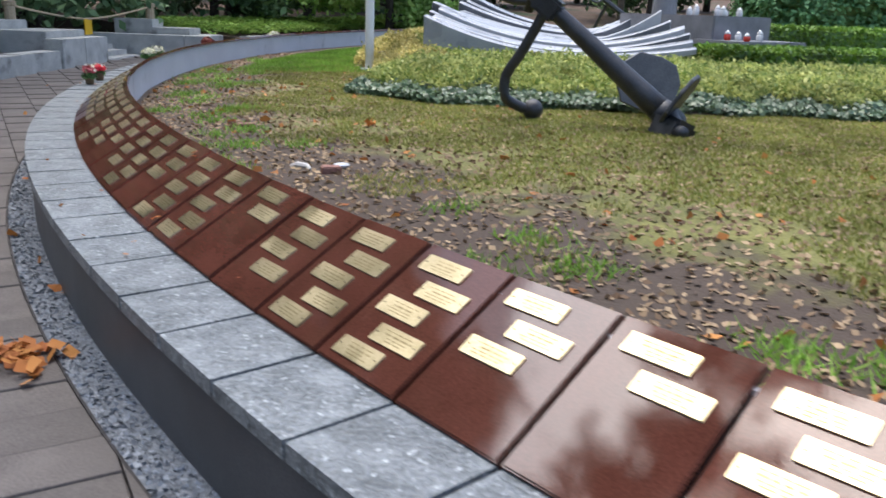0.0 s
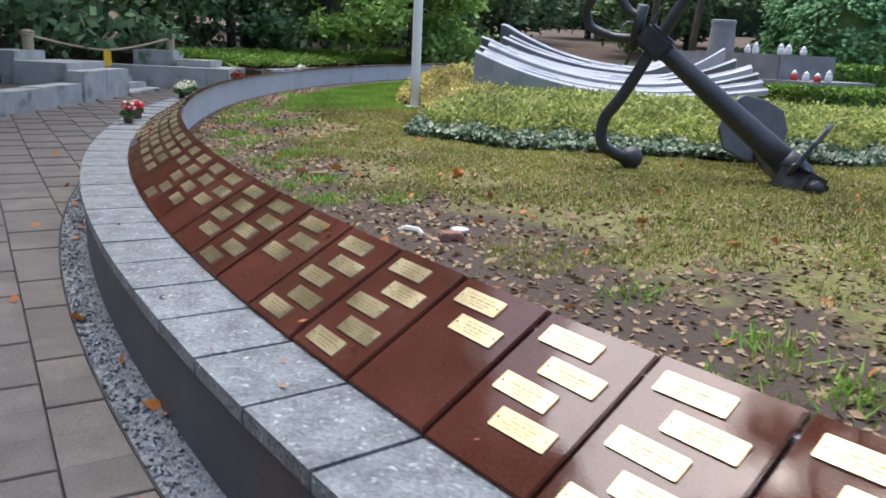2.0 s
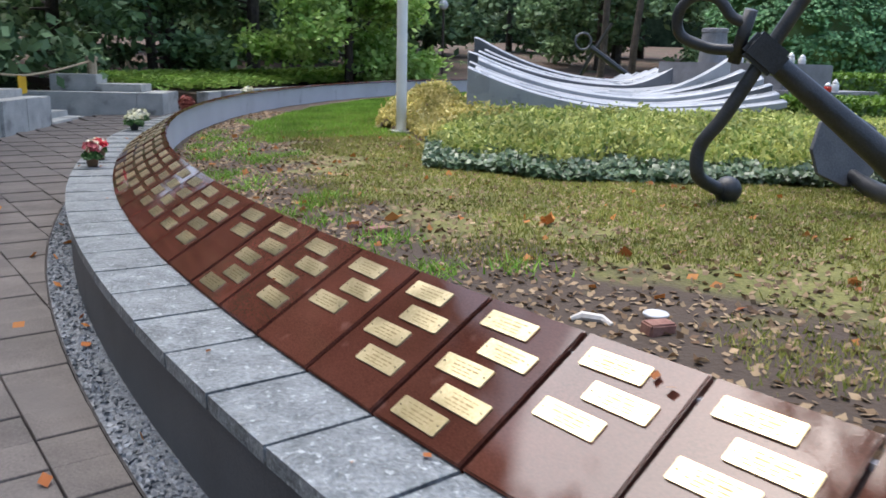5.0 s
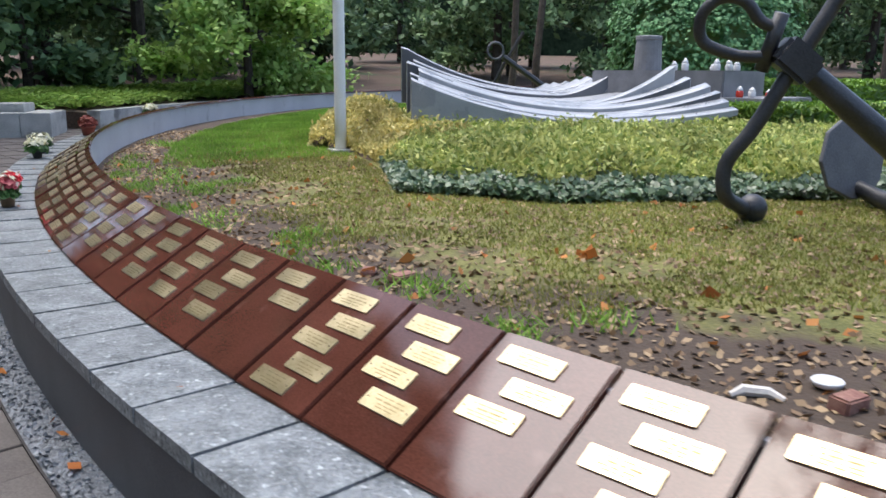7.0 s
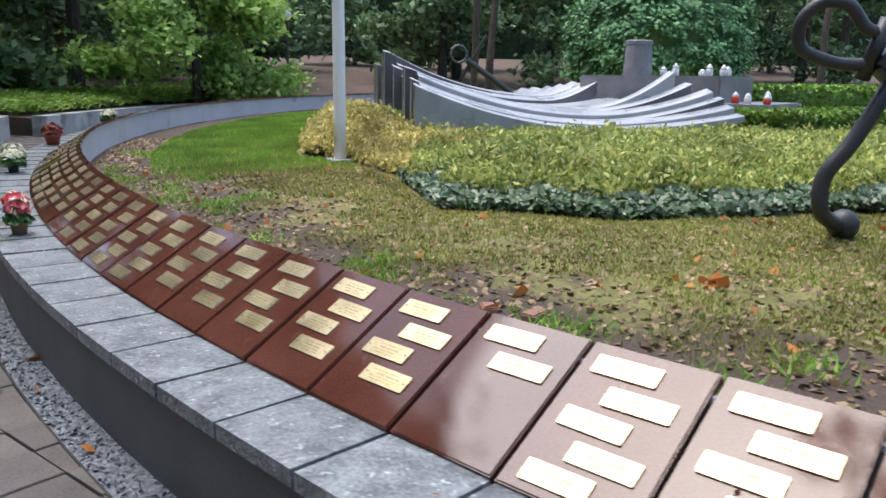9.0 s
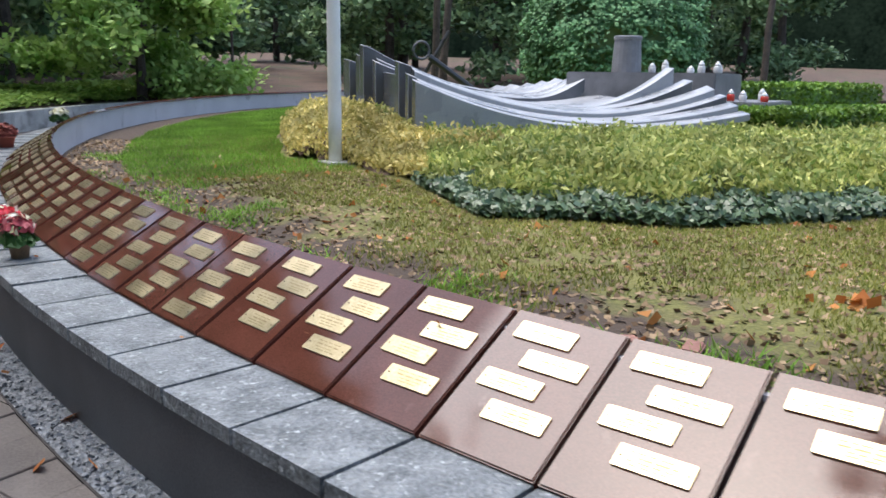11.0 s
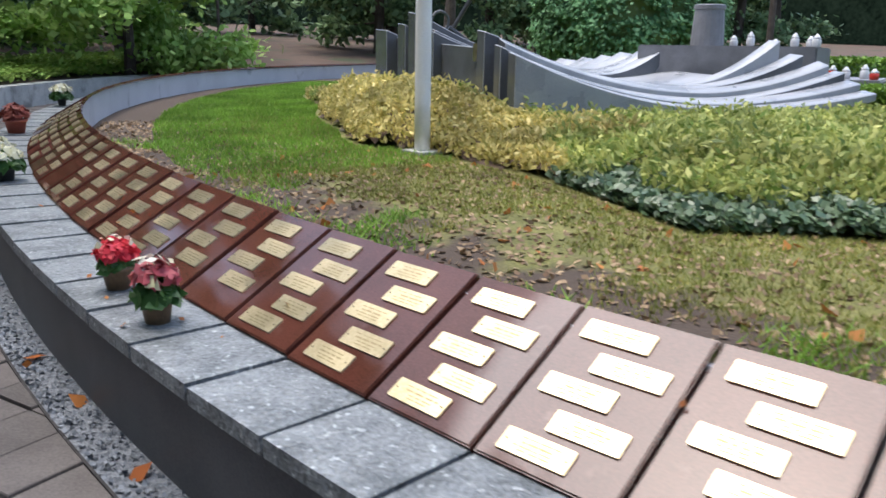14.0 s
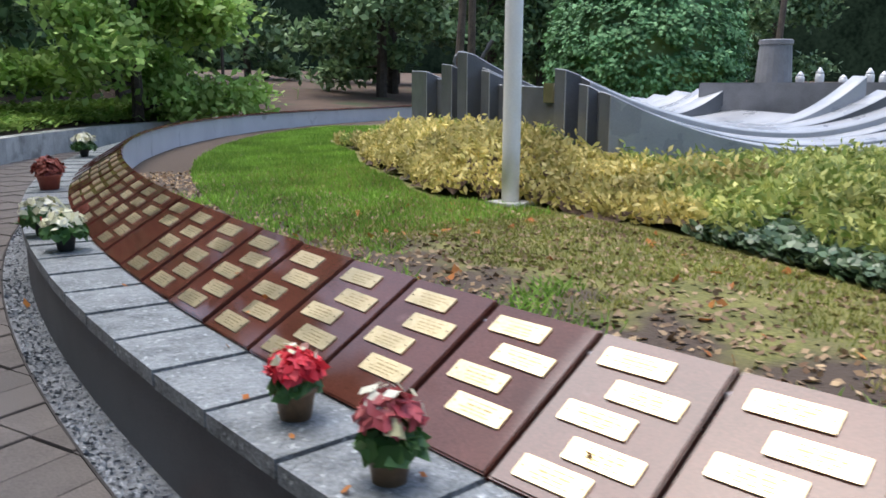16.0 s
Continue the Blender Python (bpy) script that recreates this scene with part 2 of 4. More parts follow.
def tube(bm, pts, radii, sides=12, cap=True):
    """A round bar through pts."""
    pts = [Vector(p) for p in pts]
    rings = []
    prev = None
    for i, p in enumerate(pts):
        d = (pts[min(i + 1, len(pts) - 1)] - pts[max(i - 1, 0)]).normalized()
        if prev is None:
            side = d.cross(Vector((0, 0, 1)))
            side = side.normalized() if side.length > 1e-3 else Vector((1, 0, 0))
        else:
            side = (prev - d * prev.dot(d)).normalized()
        prev = side
        up = d.cross(side)
        r = radii[i] if isinstance(radii, (list, tuple)) else radii
        rings.append([bm.verts.new(p + (side * math.cos(6.28318 * k / sides) + up * math.sin(6.28318 * k / sides)) * r) for k in range(sides)])
    for a, b in zip(rings, rings[1:]):
        for k in range(sides):
            bm.faces.new((a[k], a[(k + 1) % sides], b[(k + 1) % sides], b[k]))
    if cap:
        bm.faces.new(list(reversed(rings[0])))
        bm.faces.new(rings[-1])
    return bm


def curve_pts(ctrl, n=24):
    """A smooth line through control points."""
    c = [Vector(p) for p in ctrl]
    c = [2 * c[0] - c[1], *c, 2 * c[-1] - c[-2]]
    out = []
    for i in range(1, len(c) - 2):
        for k in range(n):
            t = k / n
            a, b, d, e = c[i - 1], c[i], c[i + 1], c[i + 2]
            out.append(0.5 * (2 * b + (d - a) * t + (2 * a - 5 * b + 4 * d - e) * t * t + (3 * b - a - 3 * d + e) * t ** 3))
    out.append(c[-2])
    return out


def lathe(bm, prof, m=None, sides=20):
    rings = [[bm.verts.new((m or Matrix()) @ Vector((r * math.cos(6.28318 * k / sides), r * math.sin(6.28318 * k / sides), z))) for k in range(sides)] for r, z in prof]
    for a, b in zip(rings, rings[1:]):
        for k in range(sides):
            bm.faces.new((a[k], a[(k + 1) % sides], b[(k + 1) % sides], b[k]))
    bm.faces.new(list(reversed(rings[0])))
    bm.faces.new(rings[-1])
    return bm


def sweep(prof, a0, a1, step, closed=True):
    """A profile of (r, z) swept round the lawn's centre."""
    bm = bmesh.new()
    n = max(2, int((a1 - a0) / step))
    rows = [[bm.verts.new(ring(r, a0 + (a1 - a0) * i / n, z)) for r, z in prof] for i in range(n + 1)]
    k = len(prof)
    for p, q in zip(rows, rows[1:]):
        for j in range(k if closed else k - 1):
            bm.faces.new((p[j], q[j], q[(j + 1) % k], p[(j + 1) % k]))
    if closed:
        bm.faces.new(rows[0])
        bm.faces.new(list(reversed(rows[-1])))
    bmesh.ops.recalc_face_normals(bm, faces=bm.faces)
    return bm


def cloud(name, pos, nrm, size, material, parent=None, label="", shape=1.6, curl=0.25, rng=None):
    """Many loose leaves: each a folded four-cornered blade of two faces."""
    rng = rng or np.random.default_rng(3)
    n = len(pos)
    nrm = nrm / np.maximum(np.linalg.norm(nrm, axis=1, keepdims=True), 1e-6)
    rnd = rng.normal(size=(n, 3))
    t = np.cross(nrm, rnd)
    t /= np.maximum(np.linalg.norm(t, axis=1, keepdims=True), 1e-6)
    b = np.cross(nrm, t)
    s = (np.asarray(size) * rng.uniform(0.6, 1.3, n))[:, None]
    fold = nrm * s * curl
    v = np.empty((n, 4, 3))
    v[:, 0] = pos - t * s * shape * 0.5
    v[:, 1] = pos + b * s * 0.5 - fold * 0.5
    v[:, 2] = pos + t * s * shape * 0.5 - fold
    v[:, 3] = pos - b * s * 0.5 - fold * 0.5
    me = bpy.data.meshes.new(name)
    i = np.arange(n)[:, None] * 4
    f = np.concatenate([i + np.array([[0, 1, 2]]), i + np.array([[0, 2, 3]])], axis=1).reshape(-1, 3)
    me.vertices.add(n * 4)
    me.vertices.foreach_set("co", v.ravel())
    me.loops.add(len(f) * 3)
    me.loops.foreach_set("vertex_index", f.ravel().astype(np.int32))
    me.polygons.add(len(f))
    me.polygons.foreach_set("loop_start", np.arange(len(f), dtype=np.int32) * 3)
    me.update(calc_edges=True)
    me.materials.append(material)
    ob = new(name, me)
    if parent:
        ob.parent = parent
    if label:
        ob["label"] = label
    return ob


def blades(name, pos, height, width, material, parent=None, lean=0.4, rng=None):
    """Upright grass blades, one thin triangle each."""
    rng = rng or np.random.default_rng(5)
    n = len(pos)
    ang = rng.uniform(0, 6.283, n)
    h = (height * rng.uniform(0.5, 1.3, n))[:, None]
    side = np.stack([np.cos(ang), np.sin(ang), np.zeros(n)], 1) * (width * 0.5)
    tip = np.stack([rng.normal(0, lean, n), rng.normal(0, lean, n), np.ones(n)], 1) * h
    v = np.stack([pos - side, pos + side, pos + tip], 1)
    me = bpy.data.meshes.new(name)
    me.vertices.add(n * 3)
    me.vertices.foreach_set("co", v.ravel())
    me.loops.add(n * 3)
    me.loops.foreach_set("vertex_index", np.arange(n * 3, dtype=np.int32))
    me.polygons.add(n)
    me.polygons.foreach_set("loop_start", np.arange(n, dtype=np.int32) * 3)
    me.update(calc_edges=True)
    me.materials.append(material)
    ob = new(name, me)
    if parent:
        ob.parent = parent
    return ob


# ---- ground ----
def in_bed(x, y):
    """How far inside the planted bed a place lies (below 0: outside)."""
    left = -1.42 + 0.07 * math.sin(y * 1.7) - 0.5 * min(1.0, max(0.0, y - 13.75) / 0.7) + 0.26 * max(0.0, y - 15.2)
    front = 9.10 + 0.08 * math.sin(x * 2.1) + 0.05 * math.sin(x * 5.3) + 0.6 * max(0.0, 0.4 - x) ** 1.2
    return min(x - left, y - front, 22.0 - y, 9.0 - x)


def lawn_z(x, y):
    d = R_IN - math.hypot(x - CX, y - CY)
    return 0.36 + 0.09 * min(1.0, max(0.0, d) / 4.0) + lift(y) + 0.012 * noise.noise((x * 1.3, y * 1.3, 0))


def build_lawn():
    bm = bmesh.new()
    ext = 18.62
    vs = {}
    rad = [ext * (1 - (i / 70) ** 1.35) for i in range(70)]
    for i, r in enumerate(rad):
        for j in range(181):
            a = -75 + 210 * j / 180
            x, y = CX - r * math.cos(radians(a)), CY + r * math.sin(radians(a))
            vs[i, j] = bm.verts.new((x, y, lawn_z(x, y)))
    for i in range(69):
        for j in range(180):
            bm.faces.new((vs[i, j], vs[i + 1, j], vs[i + 1, j + 1], vs[i, j + 1]))
    bmesh.ops.recalc_face_normals(bm, faces=bm.faces)
    if sum(f.normal.z for f in bm.faces) < 0:
        bmesh.ops.reverse_faces(bm, faces=bm.faces)
    ob = link("lawn", bm, M_LAWN, smooth=True)
    att = ob.data.attributes.new("soil", "FLOAT", "POINT")
    co = np.empty(len(ob.data.vertices) * 3)
    ob.data.vertices.foreach_get("co", co)
    co = co.reshape(-1, 3)
    d = R_IN - np.hypot(co[:, 0] - CX, co[:, 1] - CY)
    far = np.clip((co[:, 1] - 3.5) / 6, 0, 1)
    att.data.foreach_set("value", np.clip(1.0 - (d - 0.5) / (3.0 - 1.2 * far), 0.26, 0.92).astype(np.float32))
    return tagged(ob, "worn lawn with bare soil and scattered autumn leaves", "lawn", kind="structure")


lawn = build_lawn()


def build_ground():
    bm = bmesh.new()
    rr = [19.2, 20, 21, 22, 24, 27, 31, 36, 44, 60, 100, 300, 1500]
    vs = {}
    for i, r in enumerate(rr):
        for j in range(120):
            a = 360 * j / 120
            x, y = CX - r * math.cos(radians(a)), CY + r * math.sin(radians(a))
            vs[i, j] = bm.verts.new((x, y, GZ - 0.03 + min(lift(y), 1.6)))
    for i in range(len(rr) - 1):
        for j in range(120):
            bm.faces.new((vs[i, j], vs[i + 1, j], vs[i + 1, (j + 1) % 120], vs[i, (j + 1) % 120]))
    bmesh.ops.recalc_face_normals(bm, faces=bm.faces)
    if sum(f.normal.z for f in bm.faces) < 0:
        bmesh.ops.reverse_faces(bm, faces=bm.faces)
    return tagged(link("ground", bm, M_PATH), "brownish grey trodden path surface round the memorial", "ground", kind="structure")


build_ground()

# ---- the memorial wall round the lawn ----
A_START, A_END = A0 - 10 * PITCH, 118.0
wall = thing("memorial_wall", "curved low stone wall with sloping red granite slabs and brass plaques", "wall", kind="structure")
part("core", sweep([(R_IN + 0.05, 0.2), (R_IN + 0.05, 0.70), (R_OUT - 0.02, 0.44), (R_COP - 0.03, 0.44), (R_COP - 0.03, -0.1), (R_COP - 0.3, -0.1)], A_START, A_END, 0.6), M_JOINT, wall, "dark mortar core")
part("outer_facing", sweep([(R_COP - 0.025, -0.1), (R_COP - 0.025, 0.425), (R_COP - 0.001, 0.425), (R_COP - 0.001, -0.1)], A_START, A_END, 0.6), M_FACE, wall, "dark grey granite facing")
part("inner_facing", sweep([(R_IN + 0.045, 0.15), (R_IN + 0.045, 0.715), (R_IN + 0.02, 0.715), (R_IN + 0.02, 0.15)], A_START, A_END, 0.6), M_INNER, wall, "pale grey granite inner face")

SLOPE = math.hypot(R_OUT - R_IN, 0.27)


def slab_mesh():
    bm = bmesh.new()
    w0, w1, t = 0.399, 0.389, 0.032
    h = SLOPE / 2
    lo = [bm.verts.new(p) for p in ((-h, -w0 / 2, -t), (h + 0.012, -w1 / 2, -t), (h + 0.012, w1 / 2, -t), (-h, w0 / 2, -t))]
    hi = [bm.verts.new((v.co.x, v.co.y, 0)) for v in lo]
    bm.faces.new(lo[::-1])
    bm.faces.new(hi)
    for k in range(4):
        bm.faces.new((lo[k], lo[(k + 1) % 4], hi[(k + 1) % 4], hi[k]))
    top = [e for e in bm.edges if e.verts[0].co.z == 0 and e.verts[1].co.z == 0]
    bmesh.ops.bevel(bm, geom=top, offset=0.005, segments=2, affect="EDGES")
    me = bpy.data.meshes.new("slab")
    bm.to_mesh(me)
    bm.free()
    me.materials.append(M_SLAB)
    return me


def plaque_mesh(length, width, rnd):
    """A thin brass plate with clipped corners and a screw at two opposite corners."""
    bm = bmesh.new()
    x, y, c, t = width / 2, length / 2, 0.0035, 0.006
    out = [(-x + c, -y), (x - c, -y), (x, -y + c), (x, y - c), (x - c, y), (-x + c, y), (-x, y - c), (-x, -y + c)]
    lo = [bm.verts.new((a, b, 0.0005)) for a, b in out]
    hi = [bm.verts.new((a * 0.985, b * 0.995, t)) for a, b in out]
    bm.faces.new(hi)
    for k in range(8):
        bm.faces.new((lo[k], lo[(k + 1) % 8], hi[(k + 1) % 8], hi[k]))
    for sy in (1, -1):
        r = bmesh.ops.create_cone(bm, cap_ends=True, segments=8, radius1=0.0035, radius2=0.0025, depth=0.003, matrix=Matrix.Translation((0.0, sy * (y - 0.014), t + 0.001)))
        for v in r["verts"]:
            for f in v.link_faces:
                f.material_index = 1
    # worn engraved lines, too fine to read, as plain bars
    for row in (0.018, 0.004, -0.009, -0.020):
        at, end = -y * (0.72 if row > 0 else 0.6) + rnd.uniform(0, 0.03), y * 0.72 - rnd.uniform(0, 0.04)
        while at < end - 0.008:
            to = min(end, at + rnd.uniform(0.012, 0.04))
            h = 0.0028 if abs(row - 0.004) < 0.001 else 0.0018
            f = bm.faces.new([bm.verts.new(p) for p in ((row - h, at, t + 0.0006), (row + h, at, t + 0.0006), (row + h, to, t + 0.0006), (row - h, to, t + 0.0006))])
            f.material_index = 2
            if f.normal.z < 0:
                f.normal_flip()
            at = to + 0.006
    me = bpy.data.meshes.new("plaque")
    bm.to_mesh(me)
    bm.free()
    for m in (M_BRASS, M_SCREW, M_ENGRAVED):
        me.materials.append(m)
    return me


def coping_mesh():
    bm = bmesh.new()
    w0, w1 = 0.404, 0.396
    x0, x1 = -(R_COP - R_OUT + 0.03) / 2, (R_COP - R_OUT + 0.03) / 2
    n = 6
    grid = {}
    for i in range(n + 1):
        for j in range(n + 1):
            f = i / n
            x, y = x0 + (x1 - x0) * f, (w0 + (w1 - w0) * f) * (j / n - 0.5)
            edge = i in (0, n) or j in (0, n)
            grid[i, j] = bm.verts.new((x, y, -0.004 if edge else 0.003 * noise.noise((i * 3.1, j * 2.7, 1))))
    for i in range(n):
        for j in range(n):
            bm.faces.new((grid[i, j], grid[i + 1, j], grid[i + 1, j + 1], grid[i, j + 1]))
    es = [e for e in bm.edges if e.is_boundary]
    r = bmesh.ops.extrude_edge_only(bm, edges=es)
    for v in r["geom"]:
        if isinstance(v, bmesh.types.BMVert):
            v.co.z = -0.06
    bmesh.ops.recalc_face_normals(bm, faces=bm.faces)
    me = bpy.data.meshes.new("coping_block")
    bm.to_mesh(me)
    bm.free()
    me.materials.append(M_COPING)
    return me


SLAB, COPING = slab_mesh(), coping_mesh()
PLAQUES = [plaque_mesh(0.205, 0.069, random.Random(60 + k)) for k in range(5)]
# which of the five staggered places on each slab hold a plaque, slab by slab
SLOTS = {-4: "01234", -3: "1234", -2: "01234", -1: "01234", 0: "34", 1: "234", 2: "01234", 3: "01234", 4: "1234", 5: "34", 6: "01234", 7: "01234",
         8: "234", 9: "01234", 10: "1234", 11: "234", 12: "1234", 13: "01234", 14: "34", 15: "1234", 16: "1234", 17: "1234", 18: "1234", 19: "1234",
         20: "01234", 21: "01234", 22: "01234", 23: "01234", 24: "1234", 25: "1234", 26: "01234", 27: "01234", 28: "01234", 29: "01234",
         30: "01234", 31: "34", 32: "01234", 33: "1234", 34: "01234", 35: "1234", 36: "01234", 37: "01234", 38: "234", 39: "01234", 40: "1234"}
SLOT_S = (0.125, 0.30, 0.49, 0.68, 0.87)
SLOT_Y = (0.045, -0.045, 0.045, -0.045, 0.045)


def frame_on_slope(a):
    """The pose of a slab at angle a: x up the slope, y along the wall, z out of its face."""
    lo, hi = ring(R_OUT, a, 0.49), ring(R_IN, a, 0.76)
    x = (hi - lo).normalized()
    y = Vector((math.sin(radians(a)), math.cos(radians(a)), 0))
    z = x.cross(y).normalized()
    y = z.cross(x)
    m = Matrix((x, y, z)).transposed().to_4x4()
    m.translation = (lo + hi) / 2
    return m


prng = random.Random(4)
for k in range(-9, 92):
    a = A0 + (k + 0.5) * PITCH
    m = frame_on_slope(a) @ pose(prng.uniform(-0.002, 0.002), 0, prng.uniform(-0.002, 0.002), 0, prng.uniform(-0.25, 0.25), prng.uniform(-0.12, 0.12))
    s = share("slab", SLAB, m, wall)
    for q in SLOTS.get(k, "01234" if k < 0 else ""):
        q = int(q)
        share("plaque", PLAQUES[(k * 3 + q * 2) % 5], pose((SLOT_S[q] - 0.5) * SLOPE, SLOT_Y[q] + prng.uniform(-0.004, 0.004), 0, 0, 0, prng.uniform(-1.0, 1.0)), s)
    mid = ring((R_OUT + R_COP) / 2 + 0.004, a, 0.481)
    y = Vector((math.sin(radians(a)), math.cos(radians(a)), 0))
    x = Vector((-math.cos(radians(a)), math.sin(radians(a)), 0))
    cm = Matrix((-x, y, Vector((0, 0, 1)))).transposed().to_4x4()
    cm.translation = mid
    if k % 2:
        cm = cm @ pose(0, 0, 0.001, 0, 0.2, 0)
    share("coping_block", COPING, cm, wall)

# gravel drain strip at the foot of the wall
grav = tagged(link("gravel_strip", sweep([(19.22, GZ - 0.02), (19.44, GZ - 0.02), (19.44, GZ - 0.005), (19.22, GZ + 0.005)], A_START, 60, 0.6), M_GRAVEL), "narrow strip of blue-grey gravel along the wall", "gravel", kind="structure")
rng = np.random.default_rng(11)
n = 16000
aa = np.concatenate([rng.uniform(-48, 0, n // 4 * 3), rng.uniform(0, 40, n // 4)])
rad = rng.uniform(19.26, 19.43, n)
pos = np.array([ring(r, a, GZ + 0.004) for r, a in zip(rad, aa)])
chips = cloud("gravel_chippings", pos, np.stack([rng.normal(0, 0.5, n), rng.normal(0, 0.5, n), np.ones(n)], 1), 0.021, M_STONE, shape=1.3, curl=0.5, rng=rng)
tagged(chips, "loose blue-grey stone chippings", "gravel", kind="stuff")
tagged(link("edging_strip", sweep([(19.435, GZ - 0.03), (19.445, GZ - 0.03), (19.445, GZ + 0.002), (19.435, GZ + 0.002)], A_START, 60, 0.6), M_JOINT), "thin dark edging between gravel and paving", "edging", kind="structure")


# ---- planted bed ----
def bed_points(count, seed, cond):
    r = np.random.default_rng(seed)
    out = []
    while len(out) < count:
        x, y = r.uniform(-2, 9), r.uniform(8.8, 22)
        d = in_bed(x, y)
        if d > 0 and cond(x, y, d):
            out.append((x, y, d))
    return out, r


def bed_h(x, y, d):
    """Height of the planting: a low rim of ivy, then shrubs that grow towards the middle."""
    return (0.08 if x > -0.45 and y > 13.75 else 0.11 + 0.20 * min(1.0, d / 0.9) + 0.06 * noise.noise((x * 1.6, y * 1.6, 3)) + 0.06 * noise.noise((x * 5.0, y * 5.0, 8)) * min(1.0, d / 0.3) + 0.22 * min(1.0, max(0.0, y - 13.2) / 1.2) * min(1.0, max(0.0, -0.5 - x) / 0.3) * min(1.0, d / 0.4))


bed = thing("planted_bed", "low bed of yellow-green shrubs edged with dark ivy", "plant bed", kind="stuff")
bm = bmesh.new()
NX, NY = 74, 88
g = {}
for i in range(NX + 1):
    for j in range(NY + 1):
        x, y = -2 + 11 * i / NX, 8.8 + 13.2 * j / NY
        d = in_bed(x, y)
        if d > -0.02:
            g[i, j] = bm.verts.new((x, y, lawn_z(x, y) + max(-0.05, bed_h(x, y, max(d, 0)) - 0.10)))
for i in range(NX):
    for j in range(NY):
        q = [g.get(k) for k in ((i, j), (i + 1, j), (i + 1, j + 1), (i, j + 1))]
        if all(q):
            bm.faces.new(q)
part("undergrowth", bm, M_EARTH, bed, smooth=True)
pts, r = bed_points(24000, 21, lambda x, y, d: d < 0.5 + 0.4 * noise.noise((x * 2.2, y * 2.2, 6)) and y < 12.0 + 0.4 * math.sin(x * 9 + y * 7))
P = np.array([(x, y, lawn_z(x, y) + bed_h(x, y, d) * r.uniform(0.25, 1.0)) for x, y, d in pts])
cloud("ivy", P, np.stack([r.normal(-0.1, 0.5, len(P)), r.normal(-0.5, 0.5, len(P)), np.full(len(P), 0.8)], 1), 0.058, M_IVY, bed, "dark green ivy leaves", 1.15, 0.25, r)
pts, r = bed_points(120000, 22, lambda x, y, d: d > ((0.34 + 0.35 * noise.noise((x * 2.2, y * 2.2, 6))) if y < 11.6 else 0.03) and (y < 13.9 or x < -0.3) and x < 8)
P = np.array([(x, y, lawn_z(x, y) + bed_h(x, y, d) + r.normal(0.0, 0.05)) for x, y, d in pts])
gold = (P[:, 0] + 0.35 * np.sin(P[:, 1] * 3 + P[:, 0] * 5) < -0.5) & (P[:, 1] > 12.4 + 0.5 * np.sin(P[:, 0] * 6))
N = np.stack([r.normal(0, 0.8, len(P)), r.normal(-0.4, 0.8, len(P)), np.full(len(P), 0.45)], 1)
cloud("yellow_green_shrub", P[~gold], N[~gold], 0.032, M_BUSH, bed, "yellow-green narrow leaved shrubs", 2.6, 0.3, r)
cloud("gold_shrub", P[gold], N[gold], 0.034, M_GOLD, bed, "golden yellow leaved shrubs", 2.2, 0.3, r)


# ---- flagpole ----
pole = thing("flagpole", "white painted steel flagpole on a small base", "flagpole", at=(0, 0, 0))
px, py = -1.57, 13.85
pz = lawn_z(px, py)
part("shaft", lathe(bmesh.new(), [(0.076, 0), (0.076, 0.5), (0.073, 3.0), (0.07, 6.0), (0.05, 9.0)], pose(px, py, pz)), M_POLE, pole, smooth=True)
part("base_plate", box(bmesh.new(), (-0.16, -0.16, -0.05), (0.16, 0.16, 0.03), pose(px, py, pz, 0, 0, 20), 0.008), M_WALLSTONE, pole, "grey square base plate")
part("cleat", box(bmesh.new(), (-0.025, -0.05, 0), (0.025, 0.05, 0.16), pose(px - 0.10, py - 0.03, pz + 2.02), 0.008), M_POLE, pole, "small white rope cleat")


